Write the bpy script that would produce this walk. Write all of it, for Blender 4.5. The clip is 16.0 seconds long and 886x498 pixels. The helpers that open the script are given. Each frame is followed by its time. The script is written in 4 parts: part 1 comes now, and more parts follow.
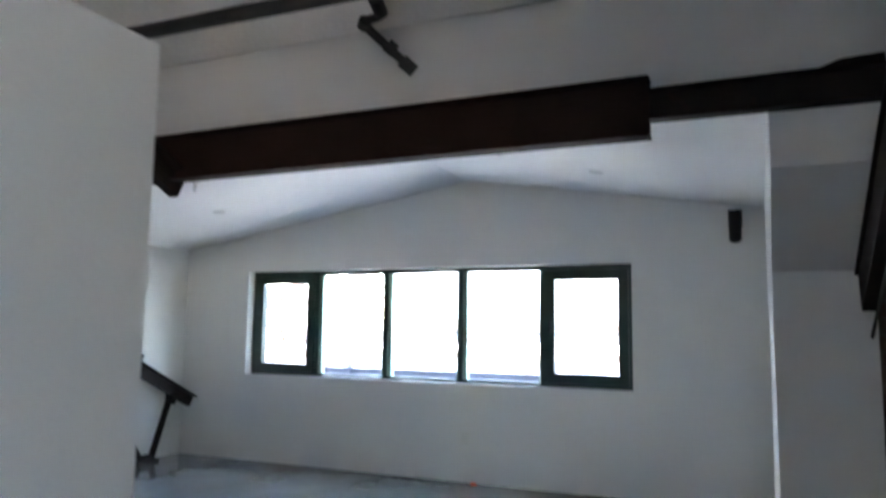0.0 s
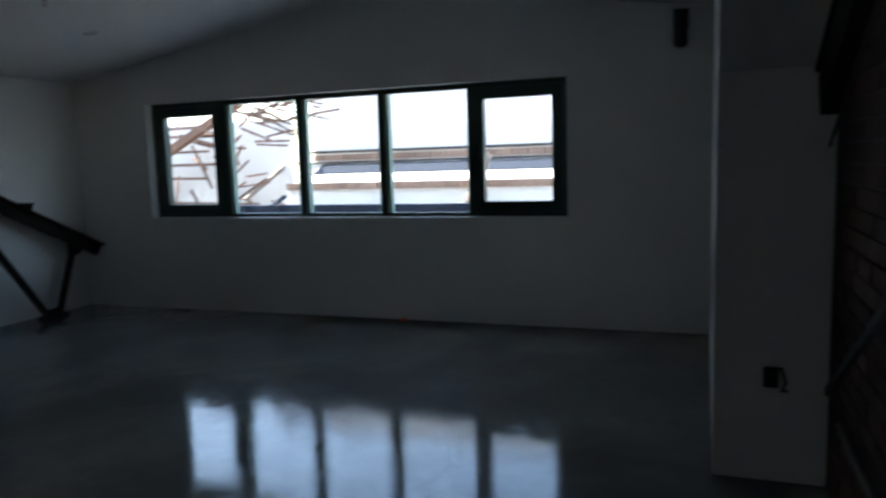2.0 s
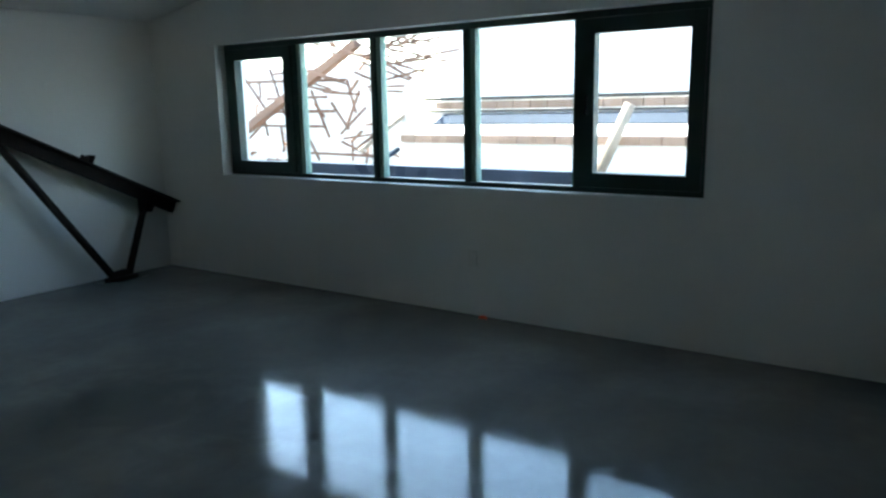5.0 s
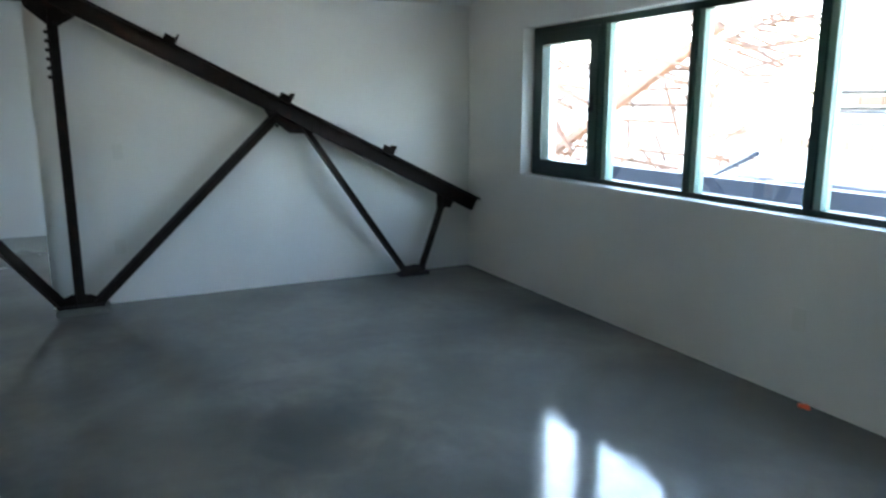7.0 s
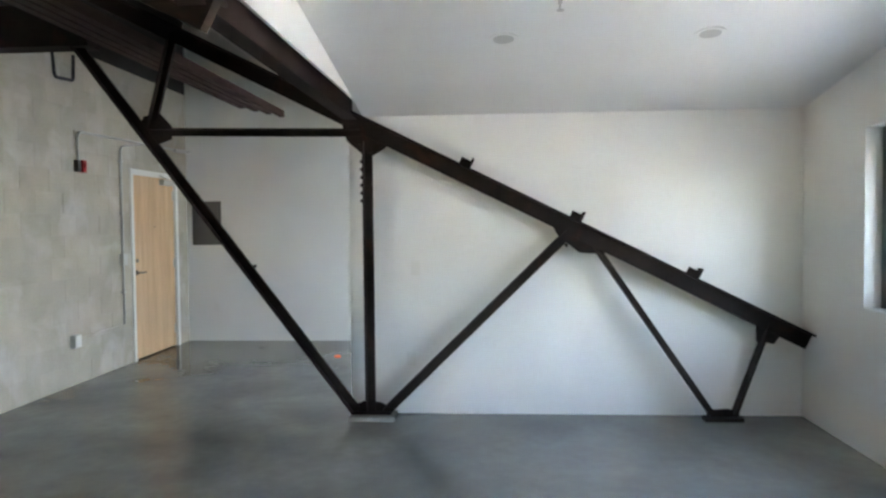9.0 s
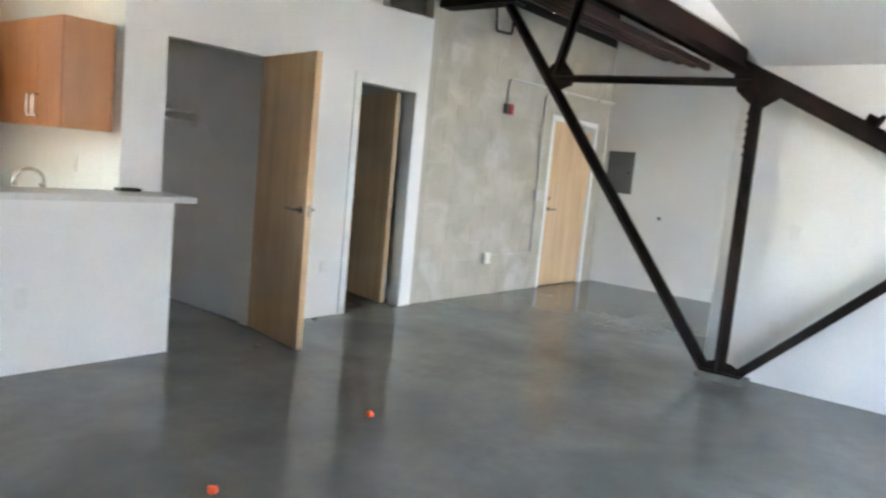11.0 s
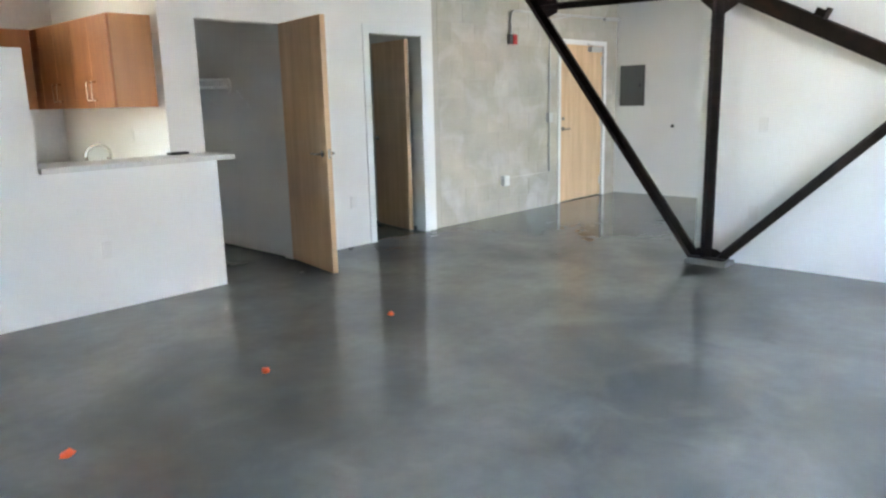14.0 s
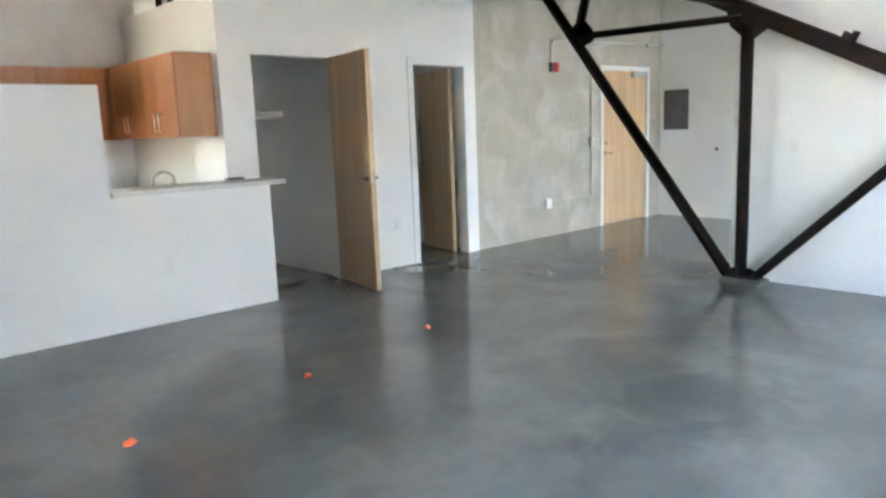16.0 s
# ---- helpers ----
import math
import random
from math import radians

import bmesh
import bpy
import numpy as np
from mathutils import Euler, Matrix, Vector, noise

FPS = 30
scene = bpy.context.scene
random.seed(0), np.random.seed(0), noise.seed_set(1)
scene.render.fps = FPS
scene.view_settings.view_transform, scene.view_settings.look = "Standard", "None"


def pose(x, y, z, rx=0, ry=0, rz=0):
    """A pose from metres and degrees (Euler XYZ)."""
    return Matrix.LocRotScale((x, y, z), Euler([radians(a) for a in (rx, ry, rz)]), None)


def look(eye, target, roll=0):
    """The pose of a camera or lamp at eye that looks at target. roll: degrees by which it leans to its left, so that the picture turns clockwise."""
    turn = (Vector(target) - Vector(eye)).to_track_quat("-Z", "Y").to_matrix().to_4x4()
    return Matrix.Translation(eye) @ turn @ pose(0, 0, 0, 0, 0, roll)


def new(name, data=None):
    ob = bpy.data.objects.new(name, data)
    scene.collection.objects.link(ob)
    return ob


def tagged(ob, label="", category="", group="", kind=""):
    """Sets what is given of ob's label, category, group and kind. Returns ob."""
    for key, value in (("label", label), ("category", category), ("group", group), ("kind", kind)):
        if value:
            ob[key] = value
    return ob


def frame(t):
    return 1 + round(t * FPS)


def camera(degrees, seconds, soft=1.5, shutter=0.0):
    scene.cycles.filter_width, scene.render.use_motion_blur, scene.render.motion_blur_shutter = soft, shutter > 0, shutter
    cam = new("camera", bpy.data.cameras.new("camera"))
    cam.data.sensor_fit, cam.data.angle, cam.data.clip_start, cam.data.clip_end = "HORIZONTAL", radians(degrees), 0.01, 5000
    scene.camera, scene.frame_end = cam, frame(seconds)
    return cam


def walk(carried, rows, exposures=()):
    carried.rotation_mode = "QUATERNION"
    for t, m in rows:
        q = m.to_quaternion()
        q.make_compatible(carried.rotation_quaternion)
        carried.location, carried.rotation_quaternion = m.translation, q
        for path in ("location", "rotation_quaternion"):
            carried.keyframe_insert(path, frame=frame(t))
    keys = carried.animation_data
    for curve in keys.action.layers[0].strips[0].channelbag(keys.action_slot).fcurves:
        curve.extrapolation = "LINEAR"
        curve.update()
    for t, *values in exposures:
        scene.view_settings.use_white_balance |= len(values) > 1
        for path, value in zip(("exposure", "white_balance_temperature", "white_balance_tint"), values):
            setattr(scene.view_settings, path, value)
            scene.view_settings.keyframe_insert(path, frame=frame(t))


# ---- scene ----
cam = camera(63.0, 16.0, soft=2.4, shutter=0.4)
PATH = [
    (0, (6.221, -6.626, 1.442), (5.422, -4.812, 1.667), 0.8),
    (0.5, (6.240, -6.491, 1.441), (5.522, -4.63, 1.396), 0.4),
    (1, (6.245, -6.336, 1.437), (5.626, -4.443, 1.3), -1.7),
    (1.5, (6.233, -6.148, 1.434), (5.690, -4.232, 1.292), -1.2),
    (2, (6.235, -5.949, 1.433), (5.554, -4.09, 1.189), -1.8),
    (2.5, (6.274, -5.739, 1.433), (5.279, -4.035, 1.147), 1.2),
    (3, (6.306, -5.497, 1.435), (5.384, -3.763, 1.092), -0.8),
    (5.5, (6.207, -4.067, 1.51), (4.953, -2.565, 1.095), -1.4),
    (6, (6.134, -3.769, 1.511), (4.644, -2.53, 1.018), -1.5),
    (6.5, (6.047, -3.465, 1.505), (4.399, -2.444, 1.015), -2.1),
    (7, (5.927, -3.158, 1.497), (4.164, -2.298, 1.103), -0.1),
    (7.5, (5.845, -2.87, 1.488), (3.954, -2.312, 1.151), -3.6),
    (8, (5.832, -2.666, 1.503), (3.85, -2.526, 1.271), -0.4),
    (8.5, (5.803, -2.559, 1.465), (3.809, -2.594, 1.314), -3.6),
    (9, (5.655, -2.353, 1.5), (3.661, -2.49, 1.43), -0.6),
    (9.5, (5.566, -2.163, 1.516), (3.609, -2.546, 1.372), 0.1),
    (10, (5.606, -1.9, 1.46), (3.751, -2.623, 1.268), 4.4),
    (12.5, (5.85, -1.284, 1.371), (4.586, -2.819, 1.156), -0.5),
    (13, (5.953, -0.982, 1.399), (4.608, -2.429, 1.088), -1.8),
    (13.5, (6.001, -0.927, 1.413), (4.596, -2.286, 0.991), -1.6),
    (14, (6.035, -0.83, 1.415), (4.61, -2.173, 1.009), -1.4),
    (14.5, (6.058, -0.697, 1.394), (4.669, -2.081, 1.001), -0.8),
    (15, (6.093, -0.601, 1.391), (4.745, -2.017, 0.969), -0.5),
    (15.5, (6.119, -0.558, 1.4), (4.765, -1.97, 0.986), -0.8),
    (16, (6.132, -0.511, 1.405), (4.808, -1.973, 1.075), -2.2),
]

# ---------- exposure, world, sun ----------
EXPOSURES = [(0, 6.05, 6800, 13), (0.5, 4.5, 6500, 10), (1.0, 3.88, 6550, 9), (2.0, 3.12, 6550, 8), (3.0, 3.6, 6450, 3), (5.5, 4.15, 6450, -3), (6.0, 4.75, 6500, -2), (7.0, 5.3, 6800, 3),
             (8.0, 5.5, 7400, 10), (8.5, 6.2, 7600, 11), (9.0, 6.35, 7750, 12), (10.0, 6.58, 7900, 13), (12.5, 7.08, 7950, 13), (14.0, 6.92, 7800, 12), (16.0, 6.95, 7750, 12)]
walk(cam, [(t, look(e, g, r)) for t, e, g, r in PATH], EXPOSURES)

world = bpy.data.worlds.new("sky")
scene.world = world
world.use_nodes = True
wn = world.node_tree
sky = wn.nodes.new("ShaderNodeTexSky")
sky.sky_type = "NISHITA"
sky.sun_disc = False
sky.sun_elevation = radians(48)
sky.sun_rotation = radians(268)
wn.nodes["Background"].inputs["Strength"].default_value = 0.145
wn.links.new(sky.outputs["Color"], wn.nodes["Background"].inputs["Color"])
sun = bpy.data.lights.new("sun", "SUN")
sun.energy = 3.6
sun.angle = radians(0.5)
sun.color = (1.0, 0.95, 0.87)
new("sun", sun).matrix_world = look((-11, -0.4, 14), (0, 0, 0))

# extra area lamp in the unseen recess window's opening, adding to its daylight
recess_fill = bpy.data.lights.new("recess_fill_lamp", "AREA")
recess_fill.shape = "RECTANGLE"
recess_fill.size, recess_fill.size_y = 2.8, 2.0
recess_fill.energy = 0.4
recess_fill.color = (0.82, 0.91, 1.0)
new("recess_fill_lamp", recess_fill).matrix_world = look((-1.85, 0.085, 1.33), (-1.85, -3.0, 1.33))


# ---------- materials ----------
def material(name, color, rough=0.5, metal=0.0, vary=0.1, scale=3.0, fine=60.0, bump=0.1, stretch=(1, 1, 1), spots=None, rough_vary=0.0, per_object=0.0, tint=None, spot_detail=8, gloss_scale=0.0, wave=0.0, ior=1.5):
    """Noise at two scales on colour, relief and gloss, in object metres."""
    m = bpy.data.materials.new(name)
    m.use_nodes = True
    n, l = m.node_tree.nodes, m.node_tree.links
    b = n["Principled BSDF"]
    b.inputs["Metallic"].default_value = metal
    b.inputs["Roughness"].default_value = rough
    b.inputs["IOR"].default_value = ior
    co = n.new("ShaderNodeNewGeometry")
    mp = n.new("ShaderNodeMapping")
    mp.inputs["Scale"].default_value = stretch
    l.new(co.outputs["Position"], mp.inputs["Vector"])
    big = n.new("ShaderNodeTexNoise")
    big.inputs["Scale"].default_value = scale
    big.inputs["Detail"].default_value = 6
    small = n.new("ShaderNodeTexNoise")
    small.inputs["Scale"].default_value = fine
    small.inputs["Detail"].default_value = 3
    l.new(mp.outputs[0], big.inputs["Vector"])
    l.new(mp.outputs[0], small.inputs["Vector"])
    mixf = n.new("ShaderNodeMix")
    mixf.data_type = "FLOAT"
    mixf.inputs[0].default_value = 0.3
    l.new(big.outputs["Fac"], mixf.inputs[2])
    l.new(small.outputs["Fac"], mixf.inputs[3])
    ramp = n.new("ShaderNodeValToRGB")
    e = ramp.color_ramp.elements
    e[0].position, e[1].position = 0.3, 0.7
    lo = [max(0, c * (1 - vary)) for c in color]
    hi = [min(1, c * (1 + vary)) for c in color]
    if tint:
        hi = tint
    e[0].color, e[1].color = (*lo, 1), (*hi, 1)
    l.new(mixf.outputs[0], ramp.inputs[0])
    last = ramp.outputs[0]
    if spots:
        s = n.new("ShaderNodeTexNoise")
        s.inputs["Scale"].default_value = spots[0]
        s.inputs["Detail"].default_value = spot_detail
        s.inputs["Distortion"].default_value = 0.6
        l.new(co.outputs["Position"], s.inputs["Vector"])
        r2 = n.new("ShaderNodeValToRGB")
        r2.color_ramp.elements[0].position, r2.color_ramp.elements[1].position = spots[2], spots[3]
        l.new(s.outputs["Fac"], r2.inputs[0])
        mx = n.new("ShaderNodeMix")
        mx.data_type = "RGBA"
        l.new(r2.outputs[0], mx.inputs[0])
        l.new(last, mx.inputs[6])
        mx.inputs[7].default_value = (*spots[1], 1)
        last = mx.outputs[2]
    if per_object:
        oi = n.new("ShaderNodeObjectInfo")
        hs = n.new("ShaderNodeHueSaturation")
        mr = n.new("ShaderNodeMapRange")
        mr.inputs[3].default_value, mr.inputs[4].default_value = 1 - per_object, 1 + per_object
        l.new(oi.outputs["Random"], mr.inputs[0])
        l.new(mr.outputs[0], hs.inputs["Value"])
        l.new(last, hs.inputs["Color"])
        last = hs.outputs[0]
    l.new(last, b.inputs["Base Color"])
    if rough_vary:
        mr = n.new("ShaderNodeMapRange")
        mr.inputs[1].default_value, mr.inputs[2].default_value = 0.3, 0.7
        mr.inputs[3].default_value, mr.inputs[4].default_value = max(0.02, rough - rough_vary), rough + rough_vary
        gloss = mixf
        if gloss_scale:
            gloss = n.new("ShaderNodeTexNoise")
            gloss.inputs["Scale"].default_value = gloss_scale
            gloss.inputs["Detail"].default_value = 4
            gloss.inputs["Distortion"].default_value = 0.5
            l.new(co.outputs["Position"], gloss.inputs["Vector"])
        l.new(gloss.outputs[0], mr.inputs[0])
        l.new(mr.outputs[0], b.inputs["Roughness"])
    if wave:
        wv = n.new("ShaderNodeTexNoise")
        wv.inputs["Scale"].default_value = 4.5
        wv.inputs["Detail"].default_value = 2
        l.new(co.outputs["Position"], wv.inputs["Vector"])
        bp = n.new("ShaderNodeBump")
        bp.inputs["Strength"].default_value = wave
        bp.inputs["Distance"].default_value = 0.004
        l.new(wv.outputs[0], bp.inputs["Height"])
        l.new(bp.outputs[0], b.inputs["Normal"])
    if bump:
        bp = n.new("ShaderNodeBump")
        bp.inputs["Strength"].default_value = bump
        bp.inputs["Distance"].default_value = 0.004
        l.new(mixf.outputs[0], bp.inputs["Height"])
        l.new(bp.outputs[0], b.inputs["Normal"])
    return m


WHITE = material("white_drywall", (0.80, 0.79, 0.76), 0.75, vary=0.035, scale=1.3, fine=120, bump=0.04)
CEIL = material("white_ceiling", (0.80, 0.80, 0.79), 0.8, vary=0.03, scale=1.0, fine=120, bump=0.03)
OLDWHITE = material("old_whitewash", (0.78, 0.77, 0.74), 0.8, vary=0.12, scale=1.5, fine=40, bump=0.3)
CONCRETE = material("polished_concrete", (0.186, 0.190, 0.181), 0.10, vary=0.2, scale=1.6, fine=11, bump=0.0, spots=(0.9, (0.118, 0.126, 0.118), 0.42, 0.72), rough_vary=0.06, spot_detail=7, gloss_scale=8.0, wave=0.14, ior=1.34)
BLOCK = material("concrete_block", (0.44, 0.40, 0.33), 0.9, vary=0.16, scale=2.2, fine=90, bump=0.5, per_object=0.05, spots=(2.5, (0.52, 0.49, 0.44), 0.5, 0.7))
MORTAR = material("grey_mortar", (0.45, 0.415, 0.355), 0.95, vary=0.1, scale=5, fine=120, bump=0.5)
BRICK = material("red_brick", (0.07, 0.036, 0.026), 0.9, vary=0.3, scale=9, fine=120, bump=0.6, per_object=0.3, spots=(3.0, (0.14, 0.09, 0.07), 0.58, 0.8))
BRICKMORTAR = material("old_brick_mortar", (0.085, 0.075, 0.064), 0.95, vary=0.15, scale=6, fine=120, bump=0.5)
STEEL = material("dark_rusty_steel", (0.018, 0.0115, 0.0095), 0.72, 0.0, vary=0.35, scale=7, fine=90, bump=0.35, spots=(5.0, (0.042, 0.018, 0.012), 0.58, 0.78), ior=1.3)
REDSTEEL = material("oxide_brown_steel", (0.028, 0.0145, 0.012), 0.7, ior=1.25, vary=0.25, scale=4, fine=80, bump=0.25)
BLACKSTEEL = material("black_pipe", (0.018, 0.017, 0.017), 0.5, vary=0.2, scale=10, fine=80, bump=0.2)
GALV = material("galvanised_steel", (0.52, 0.52, 0.50), 0.45, 0.25, vary=0.1, scale=15, fine=90, bump=0.08)
CHROME = material("brushed_nickel", (0.62, 0.60, 0.57), 0.25, 1.0, vary=0.05, scale=20, fine=150, bump=0.03)
MAPLE = material("maple_veneer", (0.67, 0.415, 0.225), 0.42, vary=0.16, scale=2.2, fine=22, bump=0.04, stretch=(6, 6, 0.45), tint=(0.76, 0.52, 0.32))
CHERRY = material("cherry_veneer", (0.40, 0.12, 0.034), 0.35, vary=0.16, scale=2.0, fine=24, bump=0.04, stretch=(6, 6, 0.5), tint=(0.50, 0.18, 0.055))
CHERRYEND = material("cherry_end_panel", (0.50, 0.215, 0.085), 0.4, vary=0.1, scale=2.0, fine=24, bump=0.04, stretch=(6, 6, 0.5))
GREENFRAME = material("dark_green_paint", (0.010, 0.034, 0.026), 0.38, vary=0.15, scale=5, fine=80, bump=0.08)
LIGHTGREEN = material("pale_green_edge", (0.27, 0.38, 0.31), 0.4, vary=0.1, scale=5, fine=80, bump=0.05)
FRAMEWHITE = material("white_gloss_paint", (0.78, 0.78, 0.76), 0.4, vary=0.03, scale=4, fine=100, bump=0.05)
COUNTER = material("speckled_white_counter", (0.62, 0.60, 0.56), 0.3, vary=0.12, scale=40, fine=300, bump=0.02)
PLASTIC = material("white_plastic", (0.76, 0.75, 0.71), 0.4, vary=0.03, scale=5, fine=90, bump=0.02)
BLACK = material("black_plastic", (0.015, 0.015, 0.016), 0.5, vary=0.2, scale=20, fine=100, bump=0.1)
GREYPAINT = material("grey_panel_paint", (0.10, 0.10, 0.097), 0.45, vary=0.08, scale=6, fine=120, bump=0.1)
RED = material("red_plastic", (0.42, 0.018, 0.016), 0.4, vary=0.1, scale=10, fine=90, bump=0.02)
ORANGE = material("orange_plastic", (0.90, 0.13, 0.03), 0.45, vary=0.1, scale=30, fine=90, bump=0.05)
TIMBER = material("brown_timber", (0.052, 0.023, 0.018), 0.75, vary=0.25, scale=3, fine=40, bump=0.3, stretch=(0.6, 6, 6))
WORNWOOD = material("weathered_timber", (0.17, 0.09, 0.06), 0.85, vary=0.25, scale=3, fine=40, bump=0.3)
STUCCO = material("white_stucco", (0.72, 0.71, 0.69), 0.9, vary=0.05, scale=2, fine=50, bump=0.3)
BLUEROOF = material("blue_grey_metal_roof", (0.034, 0.040, 0.054), 0.9, ior=1.08, vary=0.1, scale=2, fine=30, bump=0.1)
TANBRICK = material("tan_brick", (0.21, 0.14, 0.105), 0.9, vary=0.2, scale=6, fine=60, bump=0.4, per_object=0.2)
# near-black stands in for how little light reaches the roof cavity
DECK = material("shade_dark_deck", (0.024, 0.021, 0.019), 0.9, vary=0.25, scale=3, fine=40, bump=0.4)
SLATE = material("blue_grey_roof_felt", (0.06, 0.075, 0.11), 0.95, ior=1.04, vary=0.2, scale=3, fine=40, bump=0.3)
PALETAN = material("pale_tan_paint", (0.22, 0.175, 0.14), 0.8, vary=0.15, scale=4, fine=60, bump=0.1)
RODSTEEL = material("dull_grey_rod", (0.055, 0.052, 0.048), 0.7, vary=0.15, scale=8, fine=80, bump=0.1)
GROUND = material("dusty_ground", (0.30, 0.27, 0.23), 0.95, vary=0.2, scale=0.6, fine=20, bump=0.4)
GROUT = material("grey_grout", (0.17, 0.168, 0.155), 0.9, vary=0.25, scale=9, fine=70, bump=0.6)
# grey tone of a recessed can's shaded inside
CANGREY = material("can_shade_grey", (0.52, 0.52, 0.50), 0.5, vary=0.02, scale=5, fine=60, bump=0.02)


def stain(m, centre, radii, color, strength):
    """An old irregular stain with a ragged edge, mixed into a material's colour."""
    n, l = m.node_tree.nodes, m.node_tree.links
    b = n["Principled BSDF"]
    old = b.inputs["Base Color"].links[0].from_socket
    co = n.new("ShaderNodeNewGeometry")
    sub = n.new("ShaderNodeVectorMath")
    sub.operation = "SUBTRACT"
    sub.inputs[1].default_value = centre
    l.new(co.outputs["Position"], sub.inputs[0])
    div = n.new("ShaderNodeVectorMath")
    div.operation = "DIVIDE"
    div.inputs[1].default_value = radii
    l.new(sub.outputs[0], div.inputs[0])
    ln = n.new("ShaderNodeVectorMath")
    ln.operation = "LENGTH"
    l.new(div.outputs[0], ln.inputs[0])
    nz = n.new("ShaderNodeTexNoise")
    nz.inputs["Scale"].default_value = 2.6
    nz.inputs["Detail"].default_value = 5
    nz.inputs["Distortion"].default_value = 0.8
    l.new(co.outputs["Position"], nz.inputs["Vector"])
    ad = n.new("ShaderNodeMath")
    ad.operation = "MULTIPLY_ADD"
    ad.inputs[1].default_value = 2.4
    l.new(nz.outputs[0], ad.inputs[0])
    l.new(ln.outputs["Value"], ad.inputs[2])
    mr = n.new("ShaderNodeMapRange")
    mr.inputs[1].default_value, mr.inputs[2].default_value = 1.5, 2.2
    mr.inputs[3].default_value, mr.inputs[4].default_value = strength, 0.0
    l.new(ad.outputs[0], mr.inputs[0])
    mx = n.new("ShaderNodeMix")
    mx.data_type = "RGBA"
    l.new(mr.outputs[0], mx.inputs[0])
    l.new(old, mx.inputs[6])
    mx.inputs[7].default_value = (*color, 1)
    l.new(mx.outputs[2], b.inputs["Base Color"])


stain(CONCRETE, (2.95, -2.3, 0), (0.95, 0.5, 1), (0.075, 0.085, 0.085), 0.55)
stain(CONCRETE, (4.6, -3.3, 0), (0.8, 0.7, 1), (0.10, 0.108, 0.100), 0.5)


def glass_material():
    m = bpy.data.materials.new("window_glass")
    m.use_nodes = True
    b = m.node_tree.nodes["Principled BSDF"]
    b.inputs["Base Color"].default_value = (0.97, 1.0, 0.985, 1)
    b.inputs["Roughness"].default_value = 0.0
    b.inputs["IOR"].default_value = 1.45
    b.inputs["Transmission Weight"].default_value = 1.0
    return m


GLASS = glass_material()


# ---------- mesh helpers ----------
def box(bm, lo, hi, m=None):
    """An axis-aligned box into bm."""
    x0, y0, z0 = lo
    x1, y1, z1 = hi
    ps = [(x0, y0, z0), (x1, y0, z0), (x1, y1, z0), (x0, y1, z0), (x0, y0, z1), (x1, y0, z1), (x1, y1, z1), (x0, y1, z1)]
    vs = [bm.verts.new(m @ Vector(p) if m else p) for p in ps]
    for f in ((3, 2, 1, 0), (4, 5, 6, 7), (0, 1, 5, 4), (1, 2, 6, 5), (2, 3, 7, 6), (3, 0, 4, 7)):
        bm.faces.new([vs[i] for i in f])
    return bm


def prism(bm, outline, axis, a, b):
    """An outline of 2D points pushed along an axis (x: points are y, z; y: x, z; z: x, y)."""
    def at(p, d):
        return {"x": (d, p[0], p[1]), "y": (p[0], d, p[1]), "z": (p[0], p[1], d)}[axis]
    va = [bm.verts.new(at(p, a)) for p in outline]
    vb = [bm.verts.new(at(p, b)) for p in outline]
    n = len(outline)
    bm.faces.new(va[::-1])
    bm.faces.new(vb)
    for i in range(n):
        bm.faces.new((va[i], va[(i + 1) % n], vb[(i + 1) % n], vb[i]))
    bmesh.ops.recalc_face_normals(bm, faces=bm.faces)
    return bm


def along(p, q, up=(0, 0, 1)):
    """A frame at p whose z runs to q; returns it and the length."""
    d = Vector(q) - Vector(p)
    z = d.normalized()
    x = Vector(up).cross(z)
    x = x.normalized() if x.length > 1e-4 else Vector((1, 0, 0))
    y = z.cross(x)
    m = Matrix((x, y, z)).transposed().to_4x4()
    m.translation = Vector(p)
    return m, d.length


def bar(bm, p, q, w, h, up=(0, 0, 1)):
    """A rectangular bar from p to q: w across, h along up."""
    m, n = along(p, q, up)
    return box(bm, (-w / 2, -h / 2, 0), (w / 2, h / 2, n), m)


def tee(bm, p, q, leg, t, gap, flip=1, half=None):
    """A riveted pair of steel angles, read as one T section, from p to q; the flange lies towards flip."""
    m, n = along(p, q, (1, 0, 0))
    w, k, f = min(half or leg, 0.075) + gap / 2, t + gap / 2, flip * leg / 2
    prof = [(f, -w), (f, w), (f - flip * t, w), (f - flip * t, k), (-f, k), (-f, -k), (f - flip * t, -k), (f - flip * t, -w)]
    lo, hi = [bm.verts.new(m @ Vector((a, c, 0))) for a, c in prof], [bm.verts.new(m @ Vector((a, c, n))) for a, c in prof]
    bm.faces.new(lo[::-1])
    bm.faces.new(hi)
    for i in range(8):
        bm.faces.new((lo[i], lo[(i + 1) % 8], hi[(i + 1) % 8], hi[i]))
    return bm


def tube(bm, points, r, sides=10):
    """A round pipe along a polyline."""
    rings = []
    n = len(points)
    for i, p in enumerate(points):
        a, b = Vector(points[max(0, i - 1)]), Vector(points[min(n - 1, i + 1)])
        z = (b - a).normalized()
        x = z.cross(Vector((0.31, 0.17, 0.93)))
        x = x.normalized()
        y = z.cross(x)
        rings.append([bm.verts.new(Vector(p) + r * (math.cos(k * math.tau / sides) * x + math.sin(k * math.tau / sides) * y)) for k in range(sides)])
    for u, v in zip(rings, rings[1:]):
        for k in range(sides):
            bm.faces.new((u[k], u[(k + 1) % sides], v[(k + 1) % sides], v[k]))
    bm.faces.new(rings[0][::-1])
    bm.faces.new(rings[-1])
    return bm


